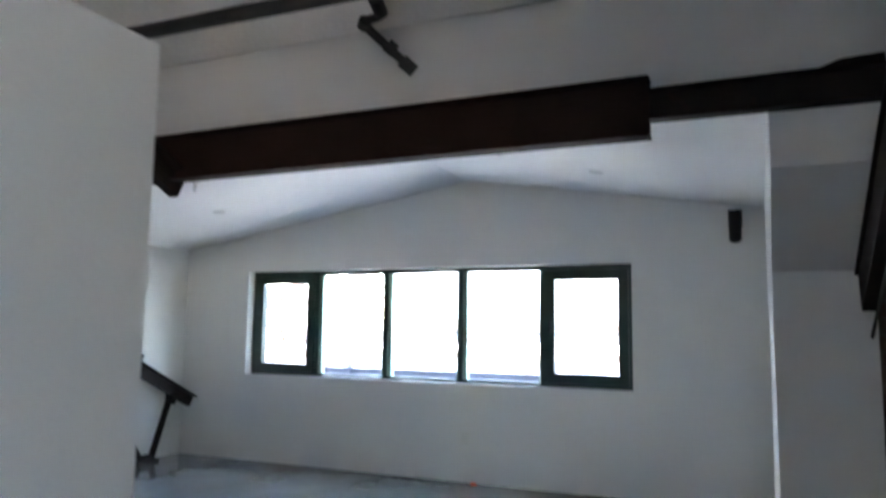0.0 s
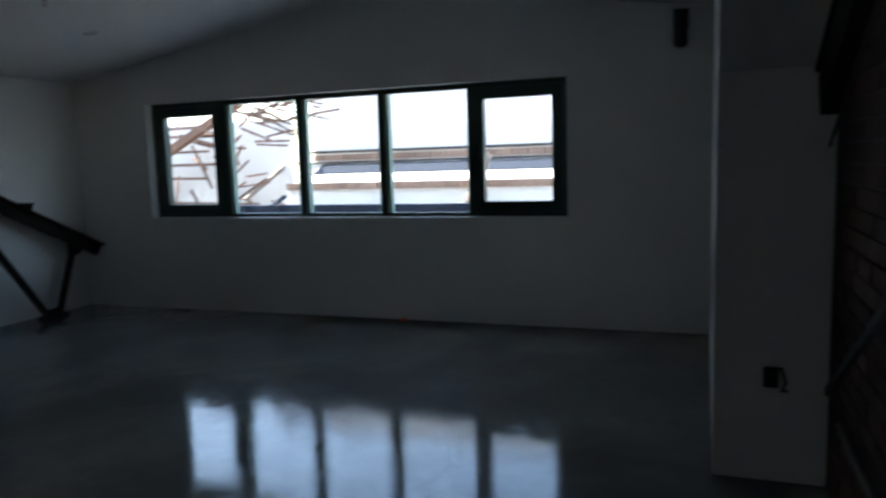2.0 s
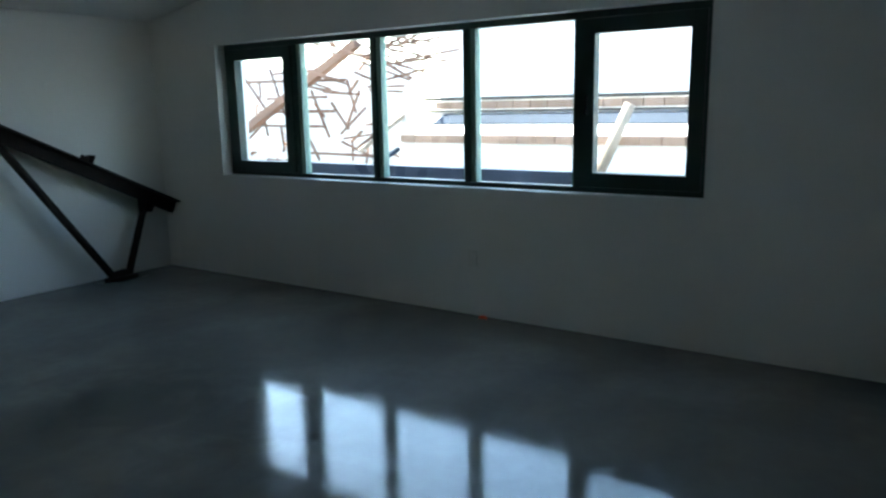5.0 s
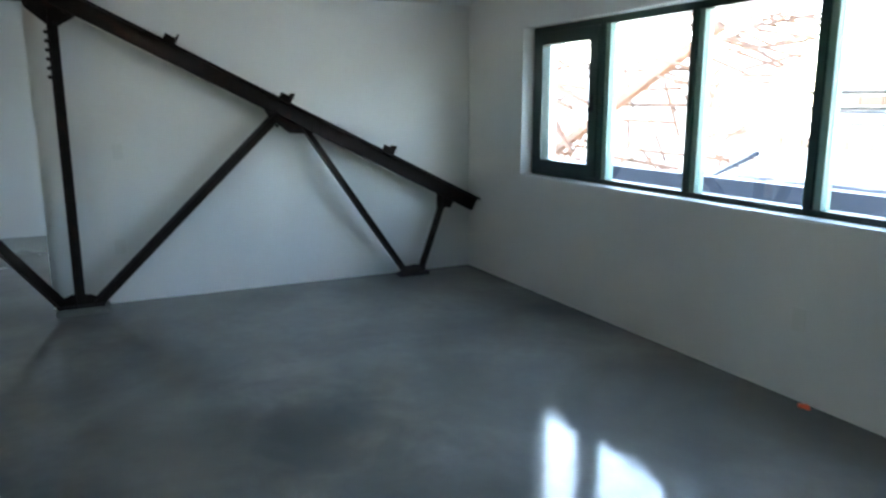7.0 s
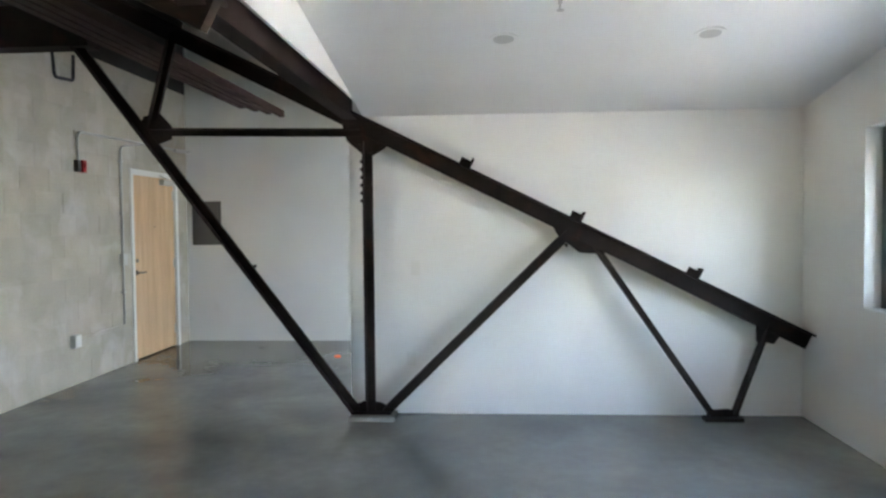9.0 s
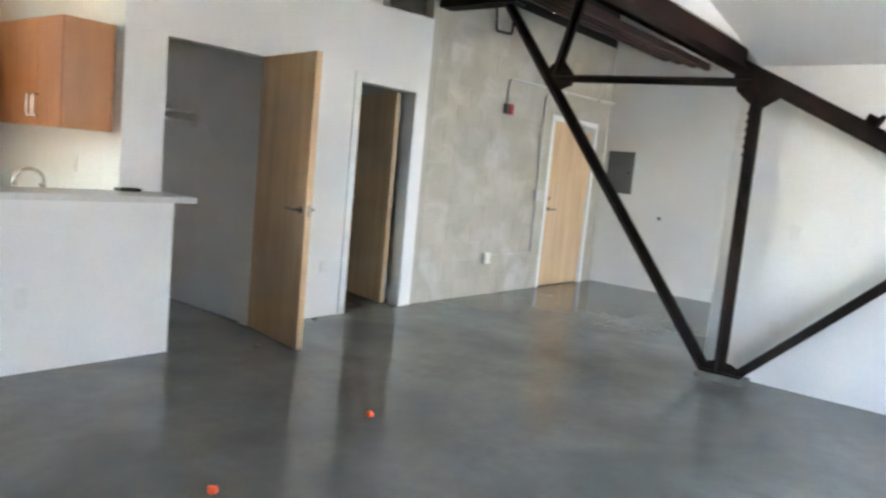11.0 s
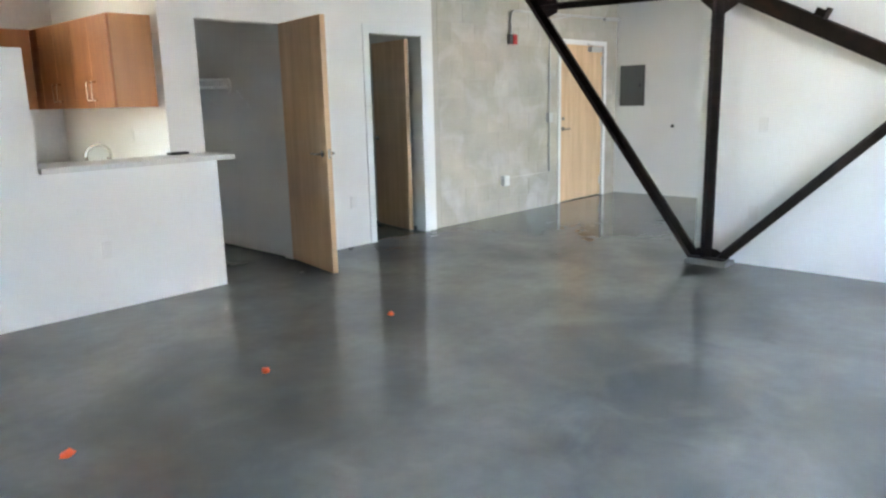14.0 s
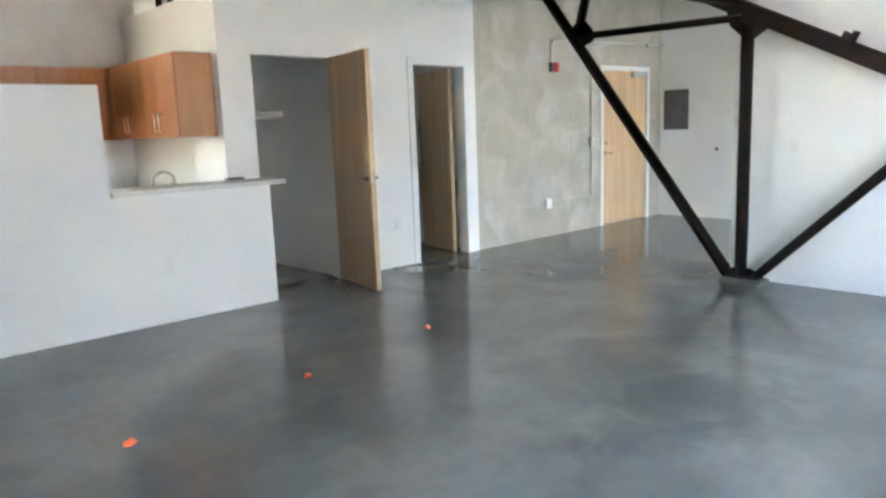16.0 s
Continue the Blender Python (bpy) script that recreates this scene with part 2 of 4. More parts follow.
def bend(a, b, c, r, steps=6):
    """Points of a rounded corner at b between a and c."""
    a, b, c = Vector(a), Vector(b), Vector(c)
    p, q = b + (a - b).normalized() * r, b + (c - b).normalized() * r
    return [tuple((1 - t) ** 2 * p + 2 * t * (1 - t) * b + t * t * q) for t in (i / steps for i in range(steps + 1))]


def disc(bm, centre, r, depth, axis="z", sides=24, r2=None):
    m = {"z": Matrix(), "x": Matrix.Rotation(radians(90), 4, "Y"), "y": Matrix.Rotation(radians(90), 4, "X")}[axis]
    bmesh.ops.create_cone(bm, cap_ends=True, segments=sides, radius1=r, radius2=r if r2 is None else r2, depth=depth, matrix=Matrix.Translation(centre) @ m)
    return bm


def ring(bm, centre, r0, r1, depth, sides=28, rise=0.0):
    """A flat ring facing down, its inner edge raised by rise."""
    cx, cy, cz = centre
    rows = [(r1, 0), (r1, -depth), (r0, -depth), (r0, rise)]
    vs = [[bm.verts.new((cx + r * math.cos(k * math.tau / sides), cy + r * math.sin(k * math.tau / sides), cz + z)) for k in range(sides)] for r, z in rows]
    for u, v in zip(vs, vs[1:]):
        for k in range(sides):
            bm.faces.new((u[k], u[(k + 1) % sides], v[(k + 1) % sides], v[k]))
    return bm


def soften(bm, width=0.003, segments=2):
    es = [e for e in bm.edges if len(e.link_faces) == 2 and e.calc_face_angle(0) > 0.6]
    if es:
        bmesh.ops.bevel(bm, geom=es, offset=width, segments=segments, affect="EDGES", profile=0.6, clamp_overlap=True)
    return bm


def mesh_of(name, bm, mat, smooth=False):
    bmesh.ops.recalc_face_normals(bm, faces=bm.faces)
    me = bpy.data.meshes.new(name)
    bm.to_mesh(me)
    bm.free()
    me.materials.append(mat)
    if smooth:
        for p in me.polygons:
            p.use_smooth = True
    return me


def part(name, bm, mat, parent, label="", smooth=False):
    ob = new(name, mesh_of(name, bm, mat, smooth))
    ob.parent = parent
    if parent is not None:
        ob.matrix_parent_inverse = Matrix.Translation(-Vector(parent.matrix_basis.translation)) if parent.type == "EMPTY" else Matrix()
    if label:
        tagged(ob, label)
    return ob


def thing(name, at, label, category, group=""):
    ob = new(name)
    ob.empty_display_size = 0.1
    ob.location = at
    return tagged(ob, label, category, group)


def whole(name, bm, mat, label, category, kind="", group="", smooth=False):
    return tagged(new(name, mesh_of(name, bm, mat, smooth)), label, category, group, kind)


def structure(name, bm, mat, label, category="wall"):
    return whole(name, bm, mat, label, category, "structure")


B = bmesh.new

# ---------- plan ----------
XR = 6.275       # bay's right wall face
YB = -3.42       # steel beam line, where the bay opens to the loft
YC = -6.31       # closet and bathroom front
YK = -6.33       # block wall face
XF = -3.55       # far wall of the entry recess
XBR = 6.73       # brick wall face
YS = -10.4       # south end
EAVE_L, EAVE_R, RIDGE_X, RIDGE_Z = 2.345, 2.51, 3.56, 2.94
SLOPE = 0.5

# ---------- structure ----------
structure("floor", box(B(), (-3.75, YS - 0.2, -0.2), (6.95, 0.33, 0)), CONCRETE, "polished grey concrete floor with cloudy dark stains", "floor")

# window wall with its opening
W0, W1, WZ0, WZ1 = 0.90, 5.16, 0.922, 2.08
b = B()
V0, V1 = -3.35, -0.35   # unseen window of the entry recess, sized to light it
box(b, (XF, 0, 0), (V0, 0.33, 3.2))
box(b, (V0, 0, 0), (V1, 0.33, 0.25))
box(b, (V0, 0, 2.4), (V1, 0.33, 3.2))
box(b, (V1, 0, 0), (W0, 0.33, 3.2))
box(b, (W1, 0, 0), (6.95, 0.33, 3.2))
box(b, (W0, 0, 0), (W1, 0.33, WZ0))
box(b, (W0, 0, WZ1), (W1, 0.33, 3.2))
structure("wall_north", b, WHITE, "smooth white drywall wall around a wide window")

# wall behind the truss, ending at the post
structure("wall_west", box(B(), (-0.14, -3.48, 0), (0, -0.003, 2.62)), WHITE, "smooth white drywall wall behind the steel truss")
# bay's right wall, with the sloped soffit that follows the roof line
b = B()
prism(b, [(-0.003, 0), (-2.65, 0), (-2.65, 1.76), (-3.36, 2.14), (-3.36, 2.75), (-0.003, 2.75)], "x", XR, XBR - 0.003)
structure("wall_east", b, WHITE, "white drywall pier with a sloped upper face")

# bay ceiling, two slopes meeting at a low ridge
b = B()
prism(b, [(0.002, EAVE_L), (RIDGE_X, RIDGE_Z), (XR - 0.002, EAVE_R), (XR - 0.002, EAVE_R + 0.14), (RIDGE_X, RIDGE_Z + 0.14), (0.002, EAVE_L + 0.14)], "y", YB + 0.06, -0.003)
structure("ceiling", b, CEIL, "smooth white low-gabled drywall ceiling", "ceiling")
# gable-shaped drywall above the beam
b = B()
prism(b, [(0.002, 2.42), (XBR - 0.01, 2.42), (XBR - 0.01, 3.19), (0.002, 3.19)], "y", YB + 0.042, YB + 0.058)
structure("wall_gable", b, CEIL, "white drywall strip above the steel beam")

# block wall, recess, far wall
structure("wall_far", box(B(), (XF - 0.2, YS, 0), (XF, 0.33, 6.4)), WHITE, "pale drywall wall at the far end of the entry recess")
structure("ceiling_entry", box(B(), (XF, -2.75, 2.5), (-0.143, -0.003, 2.62)), CEIL, "flat white ceiling of the entry recess", "ceiling")
G0, G1, GZ0, GZ1 = -10.2, -8.45, 0.9, 2.65      # unseen opening added in the brick wall, behind the walk's start, for light
b = B()
prism(b, [(YS, 0), (-0.003, 0), (-0.003, 6.4), (G1, 6.4), (G1, GZ0), (G0, GZ0), (G0, GZ1), (G1 - 0.001, GZ1), (G1 - 0.001, 6.4), (YS, 6.4)], "x", XBR + 0.012, XBR + 0.3)
structure("wall_brick", b, BRICKMORTAR, "old dark red brick wall with pale mortar")
# unseen wall, added to shut sunlight out at the south end
structure("wall_south", box(B(), (XF - 0.2, YS - 0.2, 0), (XBR + 0.01, YS, 6.8)), WHITE, "unseen plain white wall closing the loft's back against sun")

# main roof underside, rising to the south
def roof_z(y):
    return 3.0 + SLOPE * (YB - y)

b = B()
prism(b, [(YB - 0.035, roof_z(YB)), (YS, roof_z(YS)), (YS, roof_z(YS) + 0.2), (YB - 0.035, roof_z(YB) + 0.2)], "x", 2.2, XBR + 0.3)
structure("ceiling_loft", b, OLDWHITE, "sloped whitewashed roof underside", "ceiling")
# darkness of the cavity over the recess is put into this deck's colour
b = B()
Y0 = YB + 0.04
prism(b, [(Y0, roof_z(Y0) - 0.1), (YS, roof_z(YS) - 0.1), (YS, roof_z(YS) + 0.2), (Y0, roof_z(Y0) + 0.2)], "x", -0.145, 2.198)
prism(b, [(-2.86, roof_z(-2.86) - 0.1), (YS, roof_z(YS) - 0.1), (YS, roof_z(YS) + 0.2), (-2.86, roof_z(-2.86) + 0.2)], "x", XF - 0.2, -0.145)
structure("ceiling_recess", b, DECK, "roof deck coloured near-black for the dark roof cavity", "ceiling")
# unseen cover and strip wall, added so no sun slips through roof gaps
structure("roof_bay", box(B(), (XF - 0.2, YB - 0.3, 3.205), (XBR + 0.3, 0.33, 3.3)), DECK, "unseen flat cover added above the bay to keep sun out", "roof")
structure("wall_dormer", box(B(), (XF, -2.85, 2.45), (-0.15, -2.755, 3.2)), WHITE, "unseen short wall closing the gap beside the bay's roof")

# closet and bathroom box
BT = 2.62
b = B()
C0, C1, CZ = 2.24, 3.02, 2.09      # closet opening
D0, D1, DZ = 0.475, 1.225, 2.075    # bathroom opening
prism(b, [(0.31, 0), (D0, 0), (D0, DZ), (D1, DZ), (D1, 0), (C0, 0), (C0, CZ), (C1, CZ), (C1, 0), (3.32, 0), (3.32, 2.635), (0.31, 2.775)], "y", YC - 0.12, YC)
structure("wall_closet", b, WHITE, "white drywall partition with two door openings")
structure("wall_kitchen_side", box(B(), (3.18, -8.42, 0), (3.32, YC - 0.12, BT)), WHITE, "white drywall side of the closet")
structure("wall_kitchen_back", box(B(), (3.18, -8.6, 0), (5.6, -8.42, 5.4)), OLDWHITE, "tall grey painted kitchen back wall")
structure("wall_closet_inner", box(B(), (2.08, -7.9, 0), (2.2, YC - 0.12, BT)), WHITE, "white wall between closet and bathroom")
structure("wall_closet_back", box(B(), (2.2, -7.98, 0), (3.18, -7.9, BT)), WHITE, "white closet back wall")
structure("wall_bath_side", box(B(), (0.19, -9.0, 0), (0.3, YC - 0.13, 2.5)), WHITE, "white bathroom side wall")
# runs on past the bathroom, unseen, to stop light leaking in
structure("wall_bath_back", box(box(B(), (0.3, -9.0, 0), (3.32, -8.9, BT)), (3.18, -8.9, 0), (3.32, -8.603, BT)), WHITE, "white bathroom back wall, extended unseen to keep light out")
structure("ceiling_closet", box(B(), (0.31, -8.9, 2.45), (3.18, YC - 0.13, 2.5)), WHITE, "white drywall lid of the closet", "ceiling")
structure("trim", box(B(), (0.215, YC - 0.12, 0), (0.307, YC - 0.02, 3.0)), MORTAR, "pale grey corner trim beside the block wall", "trim")


# ---------- window ----------
def make_window(name, W0, W1, n, label, WZ0=WZ0, WZ1=WZ1):
    w = tagged(thing(name, ((W0 + W1) / 2, 0.2, WZ0), label, "window"), kind="structure")
    y0, y1 = 0.105, 0.195
    b = B()
    box(b, (W0, y0, WZ0), (W1, y1, WZ0 + 0.045))
    box(b, (W0, y0, WZ1 - 0.045), (W1, y1, WZ1))
    box(b, (W0, y0, WZ0 + 0.045), (W0 + 0.045, y1, WZ1 - 0.045))
    box(b, (W1 - 0.045, y0, WZ0 + 0.045), (W1, y1, WZ1 - 0.045))
    part("window_frame", soften(b, 0.004), GREENFRAME, w)
    step = (W1 - W0) / n
    for i in range(1, n):
        x = W0 + step * i
        part("mullion", soften(box(B(), (x - 0.022, y0 + 0.002, WZ0 + 0.045), (x + 0.022, y1, WZ1 - 0.045)), 0.004), GREENFRAME, w)
    for i in range(n):
        a, c = W0 + step * i + (0.045 if i == 0 else 0.022), W0 + step * (i + 1) - (0.045 if i == n - 1 else 0.022)
        z0, z1 = WZ0 + 0.045, WZ1 - 0.045
        if i in (0, n - 1):
            sash = 0.095
            b = B()
            box(b, (a + 0.003, y0 - 0.012, z0 + 0.003), (c - 0.003, y1 - 0.02, z0 + sash))
            box(b, (a + 0.003, y0 - 0.012, z1 - sash), (c - 0.003, y1 - 0.02, z1 - 0.003))
            box(b, (a + 0.003, y0 - 0.012, z0 + sash), (a + sash, y1 - 0.02, z1 - sash))
            box(b, (c - sash, y0 - 0.012, z0 + sash), (c - 0.003, y1 - 0.02, z1 - sash))
            s = part("casement", soften(b, 0.006), GREENFRAME, w)
            pane = part("pane", box(B(), (a + sash, 0.140, z0 + sash), (c - sash, 0.146, z1 - sash)), GLASS, w)
            hx = a + 0.05 if i else c - 0.05
            b = B()
            box(b, (hx - 0.012, y0 - 0.03, 1.44), (hx + 0.012, y0 - 0.0125, 1.56))
            box(b, (hx - 0.009, y0 - 0.048, 1.44), (hx + 0.009, y0 - 0.03, 1.475))
            part("casement_handle", soften(b, 0.003), BLACK, w)
        else:
            b = B()
            t = 0.045
            box(b, (a, y0 + 0.02, z0), (a + t, y1, z1))
            box(b, (c - t * 0.4, y0 + 0.02, z0), (c, y1, z1))
            part("glazing_bead", soften(b, 0.003), LIGHTGREEN, w, "pale green glazing bead")
            pane = part("pane", box(B(), (a + t, 0.155, z0), (c - t * 0.4, 0.161, z1)), GLASS, w)
        pane.visible_shadow = False
    part("window_sill", soften(box(B(), (W0 + 0.002, 0.002, WZ0 + 0.001), (W1 - 0.002, 0.105, WZ0 + 0.012)), 0.004), FRAMEWHITE, w)


make_window("window_1", W0, W1, 5, "wide dark green framed window with two casements")
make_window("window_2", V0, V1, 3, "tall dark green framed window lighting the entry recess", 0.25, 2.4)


# ---------- steel ----------
def chord_z(y):
    """Centre line of a truss's top chord."""
    return 0.602 - SLOPE * (y + 0.03)


def rivets(parent, points, x):
    for y, z in points:
        b = B()
        bmesh.ops.create_uvsphere(b, u_segments=8, v_segments=5, radius=0.014, matrix=Matrix.Translation((x, y, z)) @ Matrix.Diagonal((0.6, 1, 1, 1)))
        part("rivet", b, STEEL, parent, smooth=True)


def plate(bm, x, outline, t=0.012):
    return prism(bm, outline, "x", x - t / 2, x + t / 2)


def make_truss(x, y_end, label, far=-6.25, drop=0.0, chord=0.125, half=0.075, webs=True):
    t = thing("steel_truss", (x, -3.28, 0), label, "truss", "roof trusses")
    d = Vector((0, -1, SLOPE)).normalized()
    b = B()
    p, q = Vector((x, y_end, chord_z(y_end) - drop)), Vector((x, far, chord_z(far) - drop))
    tee(b, p, q, chord, 0.016, 0.03, -1, half)
    part("top_chord", b, STEEL, t)
    if not webs:
        return t

    def member(name, a, c, leg=0.065, flip=1):
        b = B()
        tee(b, (x, *a), (x, *c), leg, 0.01, 0.012, flip)
        part(name, b, STEEL, t)

    member("post", (-3.30, 0.05), (-3.30, 2.13), 0.068)
    member("diagonal", (-3.185, 0.05), (-1.78, chord_z(-1.78) - 0.06), 0.068)
    member("diagonal", (-3.41, 0.06), (-5.62, 2.98), 0.068)
    member("strut", (-5.0, 2.25), (-4.80, chord_z(-4.80)), 0.055)
    member("tie", (-5.0, 2.235), (-3.36, 2.20), 0.055)
    if y_end > -1:
        member("diagonal", (-0.72, 0.05), (-1.58, chord_z(-1.58) - 0.06), 0.046)
        member("strut", (-0.55, 0.05), (-0.30, chord_z(-0.30)), 0.038)
        part("foot_plate", soften(box(B(), (x - 0.05, -0.78, 0), (x + 0.05, -0.50, 0.03)), 0.004), STEEL, t)
        part("gusset", plate(B(), x, [(-0.76, 0.03), (-0.52, 0.03), (-0.52, 0.08), (-0.62, 0.09), (-0.76, 0.08)]), STEEL, t)
        part("gusset", plate(B(), x, [(-0.40, chord_z(-0.4)), (-0.2, chord_z(-0.2)), (-0.27, 0.58), (-0.40, 0.60)]), STEEL, t)
    # gussets at the panel points
    part("gusset", plate(B(), x, [(-1.95, chord_z(-1.95)), (-1.40, chord_z(-1.40)), (-1.54, 1.26), (-1.70, 1.27), (-1.86, 1.40)]), STEEL, t)
    part("gusset", plate(B(), x, [(-3.52, chord_z(-3.52)), (-3.10, chord_z(-3.10)), (-3.17, 2.08), (-3.30, 2.0), (-3.46, 2.14)], 0.016), STEEL, t)
    part("gusset", plate(B(), x, [(-5.12, 2.22), (-5.06, 2.36), (-4.93, 2.38), (-4.84, 2.28), (-4.84, 2.18), (-4.95, 2.14)], 0.016), STEEL, t)
    part("gusset", plate(B(), x, [(-3.45, 0.056), (-3.14, 0.056), (-3.15, 0.085), (-3.23, 0.125), (-3.35, 0.135), (-3.44, 0.10)]), STEEL, t)
    part("foot_plate", soften(box(B(), (x - 0.06, -3.45, 0.042), (x + 0.06, -3.14, 0.056)), 0.004), STEEL, t)
    for y in (-0.84, -1.70, -2.53):
        if y < y_end:
            z = chord_z(y) + 0.062
            b = B()
            n = Vector((0, SLOPE, 1)).normalized()
            u = Vector((0, -1, SLOPE)).normalized()
            base = Vector((x, y, z))
            bar(b, base, base + n * 0.085, 0.12, 0.012, u)
            bar(b, base, base + u * 0.11, 0.10, 0.012, n)
            bar(b, base + u * 0.045, base + u * 0.045 + n * 0.06, 0.012, 0.08, u)
            part("purlin_cleat", b, STEEL, t)
    part("bearing_block", soften(box(B(), (x - 0.09, -6.32, 2.90), (x + 0.09, -5.45, 3.22)), 0.006), STEEL, t)
    rivets(t, [(-3.45, 2.16), (-3.36, 2.10), (-3.22, 2.12), (-3.15, 2.16), (-3.285, 2.04), (-1.80, 1.33), (-1.66, 1.28), (-1.55, 1.28), (-5.02, 2.28), (-4.92, 2.3), (-3.42, 0.12), (-3.16, 0.10)], x + 0.02)
    rivets(t, [(-3.345, z) for z in (1.68, 1.74, 1.80, 1.86, 1.92, 1.98)], x + 0.03)
    return t


make_truss(0.15, -0.03, "dark rusty riveted steel roof truss against the white wall")
make_truss(6.685, -2.67, "dark riveted steel truss chord against the brick wall", drop=0.27, half=0.032, chord=0.20, webs=False)
make_truss(3.05, -3.37, "dark steel rafter coming down to the cross beam", drop=0.0, far=-6.1, chord=0.14, webs=False)

b = B()
prism(b, [(0.045, 0.0), (0.262, 0.0), (0.246, 0.028), (0.23, 0.0415), (0.07, 0.0415), (0.055, 0.03)], "y", -3.465, -3.105)
soften(b, 0.008, 2)
whole("grout_pad", b, GROUT, "rough grey grout pad under the truss foot", "grout pad")


def make_beam():
    t = thing("steel_beam", (2.9, YB, 2.28), "oxide brown steel channel beam between the trusses", "beam")
    b = B()
    box(b, (0.16, YB - 0.06, 2.298), (5.80, YB + 0.04, 2.31))
    box(b, (0.16, YB - 0.06, 2.555), (5.80, YB + 0.04, 2.567))
    box(b, (0.16, YB - 0.012, 2.31), (5.80, YB + 0.008, 2.555))
    part("beam_channel", b, REDSTEEL, t)
    b = B()
    box(b, (5.80, YB - 0.05, 2.37), (6.70, YB + 0.03, 2.38))
    box(b, (5.80, YB - 0.05, 2.50), (6.70, YB + 0.03, 2.51))
    box(b, (5.80, YB - 0.01, 2.38), (6.70, YB + 0.006, 2.50))
    part("beam_extension", b, STEEL, t, "thinner dark steel end piece")
    b = B()
    prism(b, [(6.44, 2.512), (6.70, 2.512), (6.70, 2.56), (6.54, 2.55)], "y", YB - 0.012, YB + 0.004)
    part("gusset", b, STEEL, t)


make_beam()
for y in (-4.35, -5.3, -6.3):
    b = B()
    z = roof_z(y) - 0.16
    box(b, (XF + 0.05, y - 0.05, z), (XBR - 0.05, y + 0.05, z + 0.012))
    box(b, (XF + 0.05, y - 0.05, z + 0.13), (XBR - 0.05, y + 0.05, z + 0.142))
    box(b, (XF + 0.05, y - 0.006, z + 0.012), (XBR - 0.05, y + 0.006, z + 0.13))
    whole("purlin", b, STEEL, "dark steel roof purlin under the sloped roof", "purlin", group="roof purlins")
for i in range(4):
    y = -5.0 - i * 0.13
    whole("joist", soften(box(B(), (XF + 0.15 + 0.12 * i, y - 0.03, 2.87 + 0.02 * i), (2.9, y + 0.03, 2.95 + 0.02 * i)), 0.006), TIMBER, "reddish brown old timber joist", "joist", group="exposed joists")


# black sprinkler pipe with elbows
def make_pipe():
    t = thing("sprinkler_pipe", (4.7, -4.2, 2.6), "black steel sprinkler pipe with elbows under the roof", "pipe")
    run = [(2.6, -4.62, 2.60), (6.55, -4.62, 2.56)]
    part("main_pipe", tube(B(), run, 0.03), BLACKSTEEL, t, smooth=True)
    for x in (3.2, 5.9):
        part("hanger", tube(B(), [(x, -4.62, 2.62), (x, -4.62, roof_z(-4.62) + 0.01)], 0.006, 6), BLACKSTEEL, t)
    a, c, d, e = (4.66, -4.0, 2.99), (4.60, -3.70, 2.95), (4.47, -3.68, 2.94), (4.66, -3.50, 2.74)
    b = tube(B(), [(4.74, -4.62, 3.02), a] + bend(a, c, d, 0.04) + bend(c, d, e, 0.04) + [e], 0.022)
    part("branch_pipe", b, BLACKSTEEL, t, smooth=True)
    for p, q in (((4.63, -3.84, 2.97), (4.60, -3.72, 2.95)), ((4.50, -3.69, 2.945), (4.47, -3.66, 2.925)), ((4.62, -3.535, 2.78), (4.67, -3.49, 2.73)), ((4.57, -3.60, 2.845), (4.60, -3.57, 2.815))):
        part("coupling", tube(B(), [p, q], 0.034, 12), BLACKSTEEL, t)
    part("riser", tube(B(), [(4.74, -4.62, 2.58), (4.74, -4.62, 3.04)], 0.022), BLACKSTEEL, t, smooth=True)


make_pipe()


# ---------- ceiling fixtures ----------
def ceiling_z(x):
    return EAVE_L + (RIDGE_Z - EAVE_L) * x / RIDGE_X if x < RIDGE_X else RIDGE_Z - (RIDGE_Z - EAVE_R) * (x - RIDGE_X) / (XR - RIDGE_X)


def make_can(x, y):
    tilt = math.atan((RIDGE_Z - EAVE_L) / RIDGE_X) if x < RIDGE_X else -math.atan((RIDGE_Z - EAVE_R) / (XR - RIDGE_X))
    t = thing("recessed_light", (x, y, ceiling_z(x)), "round white recessed ceiling light, switched off", "ceiling light", "recessed lights")
    r = Matrix.Translation((x, y, ceiling_z(x))) @ Matrix.Rotation(-tilt, 4, "Y")
    b = ring(B(), (0, 0, 0), 0.062, 0.088, 0.006, rise=0.0)
    b.transform(r)
    part("trim_ring", b, FRAMEWHITE, t, smooth=False)
    # flat disc, its grey standing in for the shade of an uncut hollow
    b = B()
    disc(b, (0, 0, -0.002), 0.061, 0.006)
    b.transform(r)
    part("can_shade_disc", b, CANGREY, t)


for x, y in ((1.38, -1.10), (1.38, -2.28), (5.07, -1.05), (5.07, -2.28)):
    make_can(x, y)


def make_sprinkler(x, y):
    z = ceiling_z(x)
    t = thing("fire_sprinkler", (x, y, z), "small metal fire sprinkler head below the ceiling", "sprinkler", "sprinkler heads")
    part("escutcheon", disc(B(), (x, y, z - 0.004), 0.035, 0.012, r2=0.03), GALV, t)
    b = B()
    tube(b, [(x, y, z), (x, y, z - 0.05)], 0.010)
    for s in (-1, 1):
        tube(b, [(x + s * 0.008, y, z - 0.03), (x + s * 0.018, y, z - 0.055), (x + s * 0.004, y, z - 0.08)], 0.004, 6)
    part("frame_arms", b, GALV, t)
    part("deflector", disc(B(), (x, y, z - 0.083), 0.02, 0.003), GALV, t)


make_sprinkler(1.9, -2.0)
make_sprinkler(4.53, -1.8)


